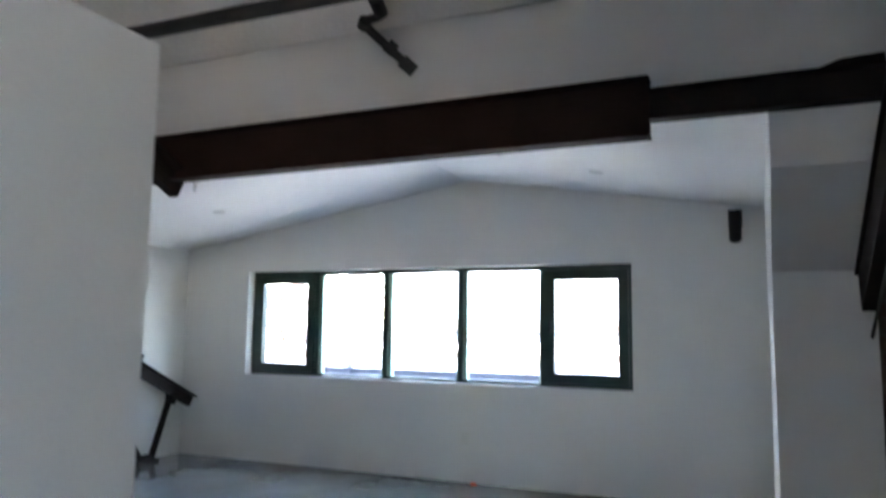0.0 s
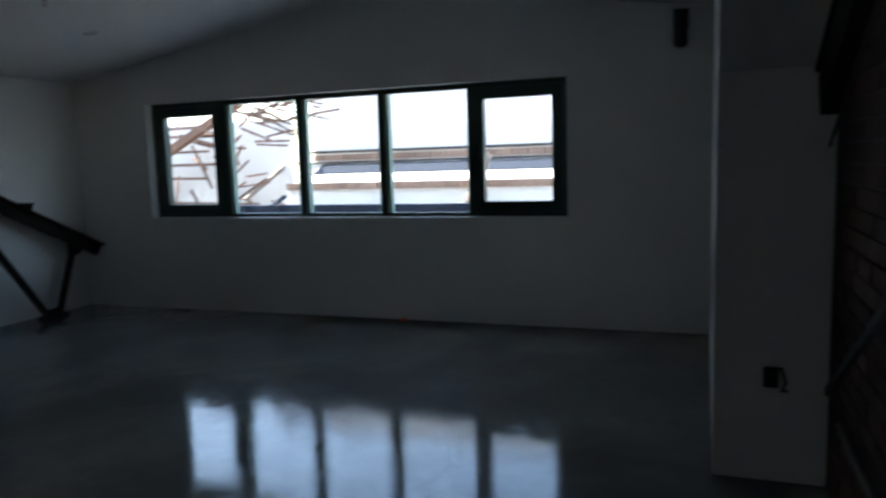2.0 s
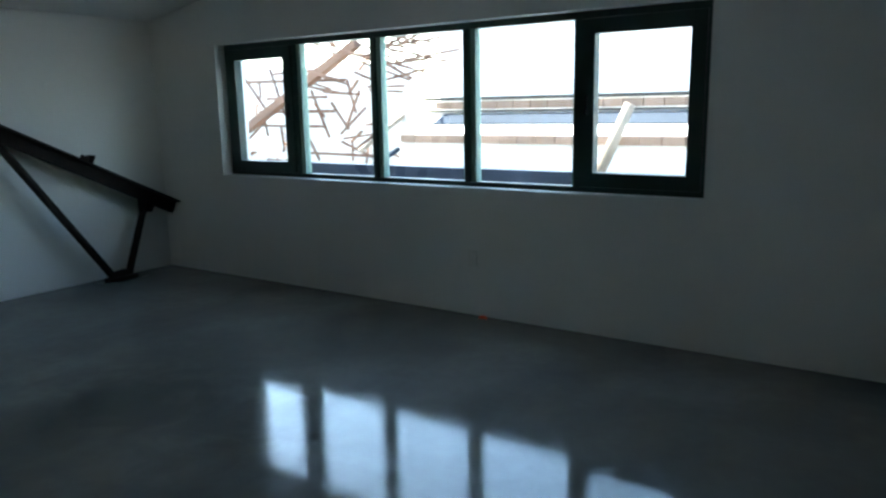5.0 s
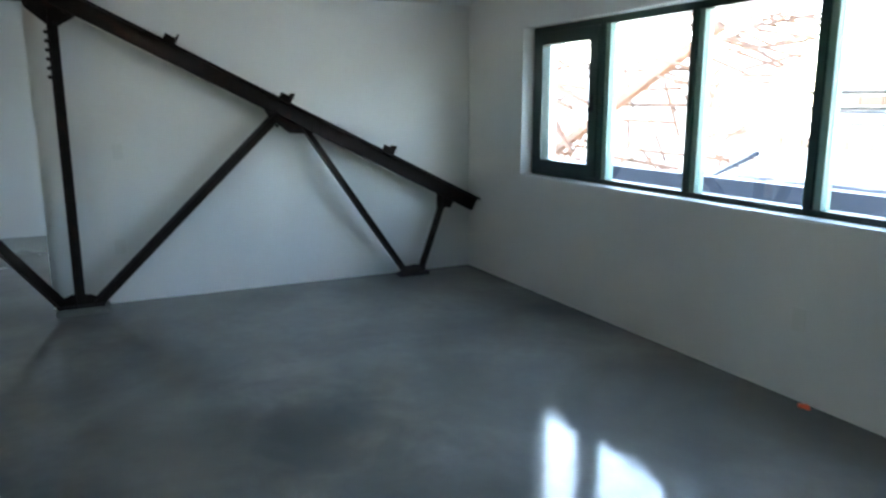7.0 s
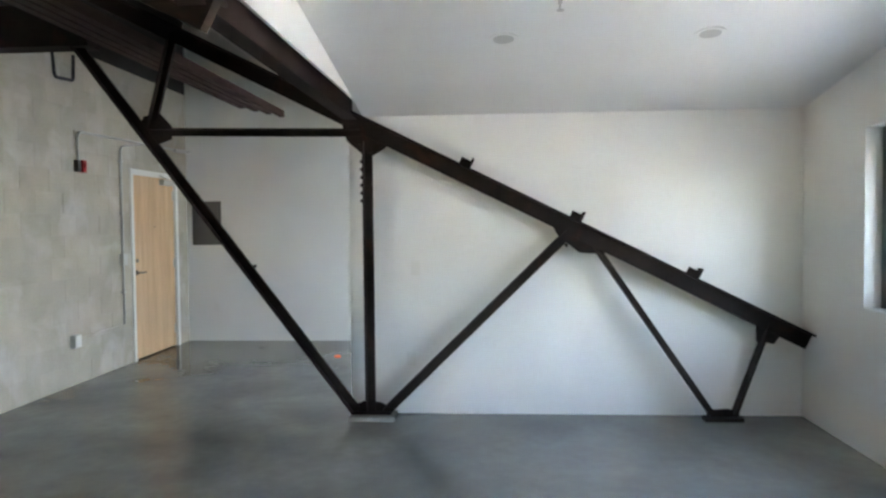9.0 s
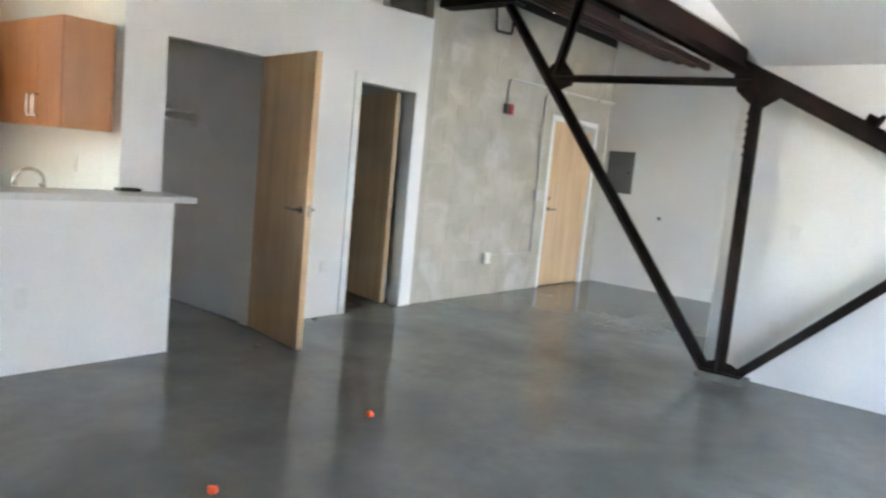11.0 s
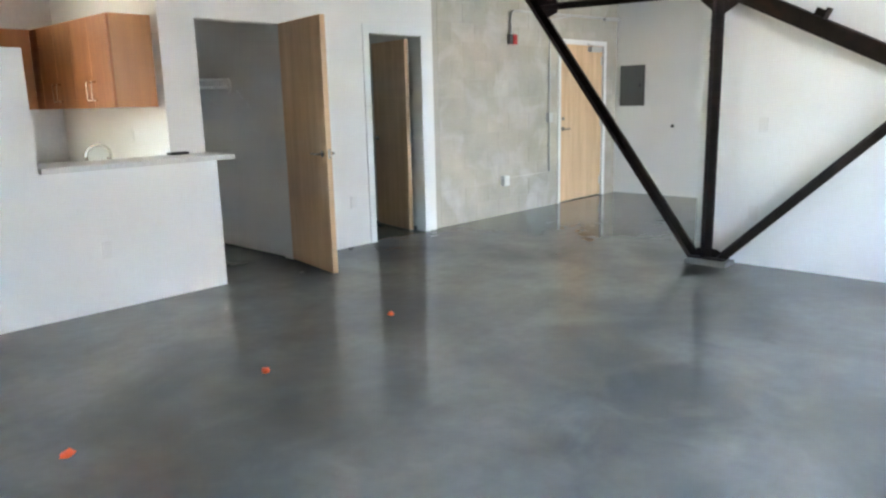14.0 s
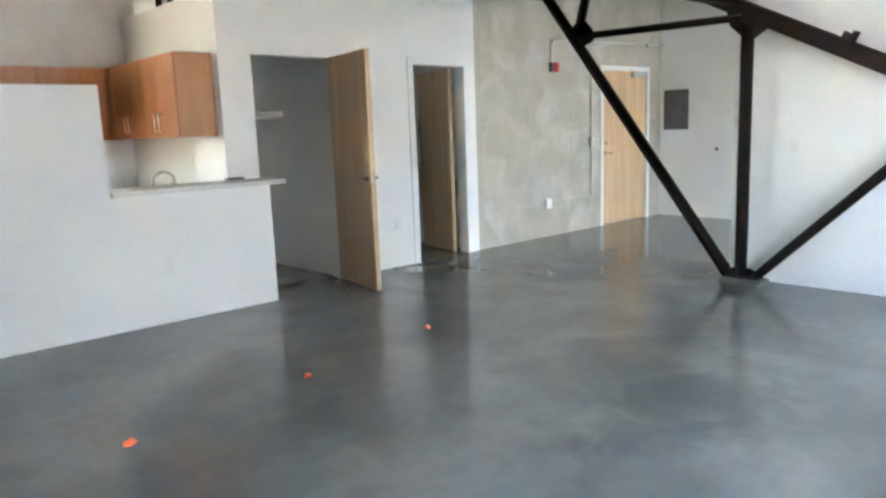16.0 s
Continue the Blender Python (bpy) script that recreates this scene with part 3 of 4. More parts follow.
def make_sconce():
    x, z = 6.04, 2.36
    t = thing("wall_sconce", (x, 0, z), "black cylinder wall light high on the white wall", "wall light")
    part("back_plate", soften(box(B(), (x - 0.055, -0.025, z + 0.0), (x + 0.055, -0.001, z + 0.15)), 0.005), BLACK, t)
    part("bracket", soften(box(B(), (x - 0.03, -0.09, z + 0.08), (x + 0.03, -0.025, z + 0.13)), 0.004), BLACK, t)
    b = B()
    disc(b, (x, -0.085, z), 0.05, 0.22)
    ring(b, (x, -0.085, z - 0.11), 0.04, 0.05, 0.01)
    bmesh.ops.create_uvsphere(b, u_segments=20, v_segments=8, radius=0.05, matrix=Matrix.Translation((x, -0.085, z - 0.11)) @ Matrix.Diagonal((1, 1, 0.7, 1)))
    part("cylinder_shade", b, BLACK, t, smooth=False)


make_sconce()


# ---------- doors ----------
def lever(parent, m, mat=CHROME):
    """A lever handle with rose; local x along the door, y out of its face."""
    b = B()
    bmesh.ops.create_cone(b, cap_ends=True, segments=20, radius1=0.027, radius2=0.025, depth=0.012, matrix=Matrix.Translation((0, 0.006, 0)) @ Matrix.Rotation(radians(90), 4, "X"))
    tube(b, [(0, 0.01, 0), (0, 0.045, 0)] + bend((0, 0.03, 0), (0, 0.055, 0), (0.05, 0.055, 0), 0.012) + [(0.115, 0.052, 0)], 0.009)
    b.transform(m)
    return part("lever_handle", b, mat, parent, "brushed nickel lever handle", smooth=True)


def hinge(parent, m):
    b = B()
    box(b, (-0.045, -0.004, -0.055), (0.0, 0.003, 0.055))
    tube(b, [(0.002, 0.004, -0.055), (0.002, 0.004, 0.055)], 0.008)
    b.transform(m)
    return part("hinge", b, GALV, parent, "steel butt hinge")


def leaf(name, at, width, height, turn, label, mat=MAPLE, hinge_side=1, levers=(1, -1), lever_z=1.0):
    """A door leaf hinged at its local origin, running along local x, 44 mm thick along local y."""
    t = thing(name, at, label, "door")
    m = Matrix.Translation(at) @ Matrix.Rotation(radians(turn), 4, "Z")
    b = soften(box(B(), (0.003, -0.022, 0.012), (width, 0.022, height)), 0.003)
    b.transform(m)
    part("door_panel", b, mat, t)
    for s in levers:
        k = m @ Matrix.Translation((width - 0.065, 0.022 * s, lever_z)) @ (Matrix.Diagonal((-1, s, 1, 1)))
        lever(t, k)
    b = box(B(), (width - 0.0005, -0.013, lever_z - 0.04), (width + 0.002, 0.013, lever_z + 0.04))
    b.transform(m)
    part("latch_plate", b, CHROME, t)
    for z in (0.22, height / 2, height - 0.2):
        hinge(t, m @ Matrix.Translation((0.0, 0.020 * hinge_side, z)) @ Matrix.Diagonal((-1, hinge_side, 1, 1)))
    return tagged(t, kind="structure")


leaf("door_1", (C0 - 0.015, YC + 0.015, 0), 0.785, 2.085, 79.5, "open maple veneer closet door standing into the room")
leaf("door_2", (D0 + 0.078, YC - 0.145, 0), 0.70, 2.04, -102, "maple veneer bathroom door swung inwards, half open", hinge_side=-1)


def door_frame(name, x0, x1, z, y_face, depth, label, w=0.05, proud=0.012):
    t = tagged(thing(name, ((x0 + x1) / 2, y_face, 0), label, "door frame"), kind="structure")
    for a, c, z0, z1, n in ((x0 - w, x0, 0, z + w, "jamb"), (x1, x1 + w, 0, z + w, "jamb"), (x0, x1, z, z + w, "head")):
        part(n, soften(box(B(), (a, y_face + 0.002, z0), (c, y_face + proud + 0.002, z1)), 0.003), FRAMEWHITE, t)
    for a, c, z0, z1, n in ((x0, x0 + 0.018, 0, z, "jamb"), (x1 - 0.018, x1, 0, z, "jamb"), (x0 + 0.018, x1 - 0.018, z - 0.018, z, "head")):
        part(n + "_lining", box(B(), (a, y_face - depth, z0), (c, y_face + proud, z1)), FRAMEWHITE, t)
    return t


door_frame("door_frame_bathroom", D0 - 0.0, D1, DZ, YC, 0.13, "white painted metal bathroom door frame", 0.06)

# entry door in the block wall
E0, E1, EZ = -3.20, -2.105, 2.10
ENTRY = leaf("door_3", (E0 + 0.022, YK - 0.035, 0), E1 - E0 - 0.044, 2.085, 0, "closed maple veneer entry door with a lever handle", levers=(1,), lever_z=0.985)
part("closer_body", soften(box(B(), (E0 + 0.12, YK - 0.013, 2.00), (E0 + 0.40, YK + 0.045, 2.065)), 0.006), GALV, ENTRY, "grey door closer")
b = B()
bar(b, (E0 + 0.3, YK + 0.05, 2.07), (E0 + 0.62, YK + 0.12, 2.085), 0.018, 0.006)
bar(b, (E0 + 0.62, YK + 0.12, 2.085), (E0 + 0.45, YK + 0.02, 2.11), 0.018, 0.006)
part("closer_arm", b, GALV, ENTRY)
b = B()
disc(b, (E1 - 0.09, YK - 0.008, 1.12), 0.022, 0.02, "y")
part("deadbolt", b, CHROME, ENTRY, "brushed nickel deadbolt")
b = B()
disc(b, ((E0 + E1) / 2, YK - 0.012, 1.5), 0.009, 0.01, "y", 12)
part("peephole", b, CHROME, ENTRY)
door_frame("door_frame_entry", E0, E1, EZ, YK, 0.16, "white painted metal entry door frame", 0.045)


# ---------- kitchen ----------
HY0, HY1 = -6.09, -5.97
structure("half_wall", box(B(), (3.118, HY0, 0), (4.40, HY1, 0.995)), WHITE, "white drywall half wall under the bar counter")
b = B()
box(b, (4.40, HY0, 0), (5.54, HY1, 1.795))
box(b, (5.41, -7.1, 0), (5.54, HY0, 1.795))
structure("wall_fridge", b, WHITE, "white shoulder-high wall round the refrigerator bay")
b = B()
box(b, (3.0, -6.36, 0.998), (4.40, -5.90, 1.035))
whole("bar_counter", soften(b, 0.008, 3), COUNTER, "pale speckled bar counter on the half wall", "counter")
b = soften(box(B(), (3.18, -6.40, 1.036), (3.33, -6.33, 1.056)), 0.006, 3)
ph = whole("remote_control", b, BLACK, "small flat black device lying on the bar counter", "remote")
ph.matrix_basis = Matrix.Translation((0.02, 0.09, 0))


def pull(parent, m):
    b = B()
    tube(b, [(0, 0, -0.07), (0.03, 0, -0.07)] + bend((0.0, 0, -0.07), (0.034, 0, -0.07), (0.034, 0, 0.07), 0.006, 3) + bend((0.034, 0, -0.07), (0.034, 0, 0.07), (0, 0, 0.07), 0.006, 3) + [(0, 0, 0.07)], 0.006, 8)
    b.transform(m)
    return part("handle", b, CHROME, parent, "brushed steel bar pull", smooth=True)


def make_uppers():
    # along the closet side, facing the kitchen
    edges = [-6.42, -7.14, -7.86]
    for i, (a, c) in enumerate(zip(edges, edges[1:])):
        t = thing("upper_cabinet", (3.4, (a + c) / 2, 1.41), "cherry veneer wall cabinet with steel pulls", "cabinet", "kitchen wall cabinets")
        part("body", soften(box(B(), (3.323, c + 0.001, 1.41), (3.64, a - 0.001, 2.10)), 0.002), CHERRYEND, t, "paler cherry veneer carcass")
        mid = (a + c) / 2
        for k, (p, q) in enumerate(((a - 0.002, mid + 0.002), (mid - 0.002, c + 0.002))):
            d = part("door", soften(box(B(), (3.642, q, 1.412), (3.661, p, 2.098)), 0.002), CHERRY, t)
            pull(d, Matrix.Translation((3.661, mid + (0.045 if k == 0 else -0.045), 1.54)))
    # along the back wall
    edges = [3.68, 4.28, 4.88, 5.5]
    for a, c in zip(edges, edges[1:]):
        t = thing("upper_cabinet", ((a + c) / 2, -8.2, 1.41), "cherry veneer wall cabinet on the grey back wall", "cabinet", "kitchen wall cabinets")
        part("body", soften(box(B(), (a + 0.001, -8.417, 1.41), (c - 0.001, -8.0, 2.10)), 0.002), CHERRYEND, t)
        part("door", soften(box(B(), (a + 0.003, -7.998, 1.412), (c - 0.003, -7.979, 2.098)), 0.002), CHERRY, t)
    t = thing("corner_cabinet", (3.4, -8.1, 1.41), "cherry veneer corner wall cabinet", "cabinet", "kitchen wall cabinets")
    part("body", soften(box(B(), (3.323, -8.417, 1.41), (3.64, -7.862, 2.10)), 0.002), CHERRYEND, t)
    part("door", soften(box(B(), (3.642, -8.417, 1.412), (3.661, -7.866, 2.098)), 0.002), CHERRY, t)


make_uppers()


def make_base_units():
    for a, c in ((-6.5, -7.1), (-7.1, -7.75), (-7.75, -8.4)):
        t = thing("base_cabinet", (3.5, (a + c) / 2, 0), "cherry veneer kitchen base cabinet under a pale worktop", "cabinet", "kitchen base cabinets")
        part("body", box(B(), (3.323, c + 0.001, 0.1), (3.78, a - 0.001, 0.865)), CHERRYEND, t)
        part("plinth", box(B(), (3.323, c + 0.001, 0), (3.72, a - 0.001, 0.098)), BLACK, t)
        d = part("door", soften(box(B(), (3.782, c + 0.003, 0.105), (3.80, a - 0.003, 0.86)), 0.002), CHERRY, t)
        pull(d, Matrix.Translation((3.80, a - 0.06, 0.74)))
    whole("worktop", soften(box(B(), (3.323, -8.41, 0.868), (3.83, -6.40, 0.905)), 0.005), COUNTER, "pale speckled kitchen worktop", "worktop")
    t = thing("kitchen_faucet", (3.42, -7.2, 0.905), "chrome gooseneck kitchen faucet on the worktop", "faucet")
    b = B()
    disc(b, (3.42, -7.2, 0.915), 0.028, 0.02)
    part("base", b, CHROME, t)
    b = B()
    pts = [(3.42, -7.2, 0.92), (3.42, -7.2, 1.02)] + [(3.52 - 0.10 * math.cos(a), -7.2, 1.02 + 0.08 * math.sin(a)) for a in (i * math.pi / 10 for i in range(1, 11))] + [(3.62, -7.2, 0.98)]
    tube(b, pts, 0.013)
    part("spout", b, CHROME, t, smooth=True)
    part("handle", tube(B(), [(3.42, -7.21, 0.95), (3.42, -7.27, 0.99)], 0.007), CHROME, t, smooth=True)


make_base_units()


# closet shelf with rod and brackets
def make_shelf():
    hy, hz = -7.232, 1.593
    t = thing("closet_shelf", (2.2, hy, hz), "white wire closet shelf with hanging rod", "shelf")
    for i in range(12):
        y = hy - 0.42 + i * 0.035
        part("wire", tube(B(), [(2.203, y, hz + 0.06), (3.175, y, hz + 0.06)], 0.004, 6), FRAMEWHITE, t)
    part("front_wire", tube(B(), [(2.203, hy, hz + 0.055), (3.175, hy, hz + 0.055)], 0.008, 8), FRAMEWHITE, t)
    part("rod", tube(B(), [(2.203, hy - 0.02, hz - 0.02), (3.175, hy - 0.02, hz - 0.02)], 0.013), FRAMEWHITE, t)
    b = B()
    tube(b, [(2.222, hy + 0.045 * math.cos(k * math.tau / 14), hz + 0.058 * math.sin(k * math.tau / 14)) for k in range(-7, 5)], 0.013, 8)
    part("rod_hook", b, FRAMEWHITE, t, "white curved rod hook", smooth=True)
    part("bracket", tube(B(), [(2.212, -7.084, 1.531), (2.212, -6.907, 1.396)], 0.008, 6), FRAMEWHITE, t)
    part("bracket", tube(B(), [(2.212, -7.698, 1.508), (2.212, -7.496, 1.390)], 0.008, 6), FRAMEWHITE, t)
    part("wall_clip", box(B(), (2.201, hy - 0.42, hz + 0.05), (2.212, hy, hz + 0.07)), FRAMEWHITE, t)


make_shelf()


# ---------- electrical ----------
def cover(name, centre, normal, w=0.072, h=0.115, label="white plastic outlet cover plate on the wall", kind_="outlet", slots=True, mat=PLASTIC):
    """A wall plate; normal is one of +x -x +y -y."""
    s = {"+x": Matrix.Rotation(radians(90), 4, "Z"), "-x": Matrix.Rotation(radians(-90), 4, "Z"), "+y": Matrix.Rotation(radians(180), 4, "Z"), "-y": Matrix()}[normal]
    m = Matrix.Translation(centre) @ s
    t = thing(name, centre, label, kind_, "wall plates")
    b = soften(box(B(), (-w / 2, -0.007, -h / 2), (w / 2, -0.001, h / 2)), 0.003)
    b.transform(m)
    part("cover", b, mat, t)
    for z in ((-0.022, 0.022) if slots else (0,)):
        b = soften(box(B(), (-0.016, -0.0095, z - 0.014 - (0 if slots else 0.016)), (0.016, -0.0072, z + 0.014 + (0 if slots else 0.016))), 0.002)
        b.transform(m)
        part("socket" if slots else "rocker", b, mat, t)
    return t


cover("light_switch", (0, -2.96, 1.153), "+x", label="white rocker light switch on the white wall", kind_="switch", slots=False)
cover("wall_outlet", (0, -3.0, 0.435), "+x")
cover("wall_outlet", (3.56, 0, 0.42), "-y")
cover("wall_outlet", (4.03, HY1, 0.432), "+y")
cover("wall_outlet", (5.165, HY1, 0.411), "+y")
cover("light_switch", (5.157, HY1, 1.11), "+y", 0.115, 0.115, "white double switch plate on the low wall", "switch", False)
cover("wall_outlet", (1.487, YC, 0.446), "+y")
cover("wall_outlet", (XF, -5.95, 0.453), "+x")
cover("wall_outlet", (3.32, -6.95, 1.17), "+x")


def make_outlet_box():
    x, z = -0.91, 0.42
    t = thing("outlet_box", (x, YK, z), "surface mounted grey metal outlet box with white face", "outlet")
    part("metal_box", soften(box(B(), (x - 0.055, YK + 0.002, z - 0.06), (x + 0.05, YK + 0.05, z + 0.06)), 0.005), GALV, t)
    part("cover", soften(box(B(), (x - 0.05, YK + 0.051, z - 0.055), (x + 0.045, YK + 0.056, z + 0.055)), 0.002), PLASTIC, t)
    part("conduit", tube(B(), [(x - 0.05, YK + 0.02, z + 0.02), (x - 0.9, YK + 0.02, z + 0.03)], 0.008), BLOCK, t)


make_outlet_box()


def make_alarm():
    x, z = -1.05, 2.09
    t = thing("fire_alarm", (x, YK, z), "red fire alarm strobe on a grey box with conduit", "fire alarm")
    part("back_box", soften(box(B(), (x - 0.005, YK + 0.002, z - 0.055), (x + 0.05, YK + 0.045, z + 0.055)), 0.004), GREYPAINT, t)
    part("strobe", soften(box(B(), (x - 0.07, YK + 0.004, z - 0.058), (x - 0.006, YK + 0.06, z + 0.055)), 0.008), RED, t, "red strobe housing")
    part("strobe_lens", soften(box(B(), (x - 0.05, YK + 0.061, z - 0.02), (x - 0.03, YK + 0.07, z + 0.02)), 0.004), RED, t)
    a, c, d = (x + 0.014, YK + 0.025, z + 0.04), (x + 0.014, YK + 0.025, 2.42), (-3.45, YK + 0.03, 2.46)
    part("conduit", tube(B(), [a] + bend(a, c, d, 0.09) + [d], 0.012), GALV, t, "thin metal conduit", smooth=True)


make_alarm()


def make_conduit():
    x = -1.845
    t = thing("electrical_conduit", (x, YK, 1.15), "thin galvanised conduit with a junction box beside the door", "conduit")
    a, c, d = (x, YK + 0.02, 0.46), (x, YK + 0.02, 2.36), (-2.3, YK + 0.02, 2.43)
    part("pipe", tube(B(), [a] + bend(a, c, d, 0.08) + [d], 0.011), GALV, t, smooth=True)
    part("junction_box", soften(box(B(), (x - 0.035, YK + 0.002, 1.09), (x + 0.045, YK + 0.05, 1.21)), 0.004), GALV, t)
    for z in (0.8, 1.65, 2.2):
        part("strap", box(B(), (x - 0.025, YK + 0.002, z - 0.01), (x + 0.025, YK + 0.034, z + 0.01)), GALV, t)
    part("wall_pipe", tube(B(), [(-3.10, YK + 0.05, 2.44), (XF + 0.03, YK + 0.05, 2.46)], 0.022), GALV, t)


make_conduit()

b = B()
tube(b, [(-0.62, YK + 0.05, 3.15)] + bend((-0.62, YK + 0.05, 3.15), (-0.66, YK + 0.05, 2.86), (-0.95, YK + 0.05, 2.88), 0.04) + bend((-0.66, YK + 0.05, 2.86), (-0.95, YK + 0.05, 2.88), (-0.96, YK + 0.05, 3.1), 0.04) + [(-0.96, YK + 0.05, 3.12)], 0.016)
whole("hanging_pipe", b, BLACKSTEEL, "black U-shaped pipe hanging below the roof deck", "pipe", smooth=True)


def make_panel():
    t = thing("breaker_panel", (XF, -6.07, 1.25), "grey steel electrical breaker panel on the pale wall", "breaker panel")
    part("frame", soften(box(B(), (XF + 0.001, -6.256, 1.255), (XF + 0.018, -5.875, 1.82)), 0.004), GREYPAINT, t)
    part("door", soften(box(B(), (XF + 0.019, -6.215, 1.30), (XF + 0.026, -5.915, 1.775)), 0.003), GREYPAINT, t)
    part("latch", soften(box(B(), (XF + 0.027, -5.945, 1.52), (XF + 0.034, -5.925, 1.56)), 0.002), BLACK, t)


make_panel()
b = disc(B(), (XF + 0.008, -5.437, 0.974), 0.022, 0.016, "x", 16)
whole("wall_jack", b, BLACK, "small dark round jack in the pale wall", "jack")


def make_open_box():
    x, z = 6.51, 0.465
    t = thing("junction_box", (x, -2.65, z), "open junction box, its dark hole a black plate, with loose cable on the pier", "junction box")
    # black plate on the wall in place of the box's shaded hole
    b = B()
    box(b, (x - 0.035, -2.657, z - 0.045), (x + 0.025, -2.6515, z + 0.045))
    part("opening", soften(b, 0.002), BLACK, t)
    part("cable", tube(B(), [(x - 0.01, -2.66, z + 0.02), (x + 0.03, -2.70, z + 0.055), (x + 0.05, -2.69, z - 0.01), (x + 0.035, -2.68, z - 0.05), (x + 0.06, -2.675, z - 0.05)], 0.007, 8), BLACK, t, smooth=True)


make_open_box()
whole("wall_conduit", tube(B(), [(XBR - 0.03, -3.05, 0.418), (XBR - 0.03, -6.5, 0.418)], 0.011), BRICKMORTAR, "thin metal conduit along the brick wall", "conduit", smooth=True)
whole("brace_rod", bar(B(), (XBR - 0.012, -2.62, 0.40), (XBR - 0.012, -4.9, 1.70), 0.012, 0.035), RODSTEEL, "dull metal rod slanting across the brick wall", "rod", smooth=True)
whole("hanging_cable", tube(B(), [(XBR - 0.05, -2.8, 1.44), (XBR - 0.05, -3.6, 1.85), (XBR - 0.05, -4.5, 2.30), (XBR - 0.05, -5.4, 2.78)], 0.007), BRICKMORTAR, "pale cable along the dark truss chord", "cable", smooth=True)


# ---------- orange scraps ----------
def make_scrap(x, y, s, turn):
    b = B()
    bmesh.ops.create_icosphere(b, subdivisions=2, radius=1.0)
    rng = random.Random(int(x * 1000 + 40000))
    for v in b.verts:
        k = 0.75 + 0.5 * rng.random()
        v.co = Vector((v.co.x * 0.036 * k, v.co.y * 0.022 * k, max(-0.3, v.co.z) * 0.020 * k))
    b.transform(Matrix.Translation((x, y, 0.007)) @ Matrix.Rotation(radians(turn), 4, "Z") @ Matrix.Scale(s, 4))
    lowest = min(v.co.z for v in b.verts)
    bmesh.ops.translate(b, verts=b.verts, vec=(0, 0, -lowest + 0.0005))
    whole("orange_scrap", b, ORANGE, "bright orange crumpled plastic scrap on the concrete floor", "scrap", group="orange scraps")


for x, y, s, a in ((5.10, -3.88, 1.0, 20), (4.02, -4.06, 0.95, 70), (2.88, -4.30, 0.95, 40), (3.67, -0.05, 0.9, 10), (-2.37, -4.11, 1.0, 80)):
    make_scrap(x, y, s, a)
for x, y in ((1.62, -6.22), (2.55, -5.75)):
    b = soften(box(B(), (x - 0.02, y - 0.012, 0.0005), (x + 0.02, y + 0.012, 0.022)), 0.004)
    whole("door_stop", b, GREYPAINT, "small dark rubber door stop on the floor", "door stop")


# ---------- above the closet ----------
b = B()
box(b, (0.9, -7.6, 2.95), (2.3, -7.1, 3.25))
for x in (1.1, 1.7, 2.2):
    box(b, (x - 0.012, -7.612, 2.938), (x + 0.012, -7.088, 3.262))
whole("air_duct", soften(b, 0.004), GALV, "galvanised air duct above the closet", "duct")
for x in (2.9, 3.0, 3.12):
    whole("vertical_pipe", tube(B(), [(x, -7.9, 2.51), (x, -7.9, 4.6)], 0.03), BLACKSTEEL, "black vertical pipe above the closet", "pipe", group="black pipes", smooth=True)
b = B()
bar(b, (0.4, -7.0, 2.74), (3.1, -7.0, 2.80), 0.05, 0.12)
whole("strut_rail", b, STEEL, "dark steel rail above the closet", "rail")


# ---------- outside ----------
structure("ground", box(B(), (-400, -300, -4.4), (400, 900, -4.2)), GROUND, "pale dusty ground far below the window", "ground")
structure("ledge", soften(box(B(), (-9.0, 0.55, -4.2), (9.5, 0.64, 1.018)), 0.01), SLATE, "blue-grey felted parapet outside the window", "parapet")


# the yard is drawn large and scaled down to true size about a point inside the loft
BASE = -7.68
NEAR = Matrix.Translation((6.25, -5.0, 1.44)) @ Matrix.Scale(0.62, 4) @ Matrix.Translation((-6.25, 5.0, -1.47))


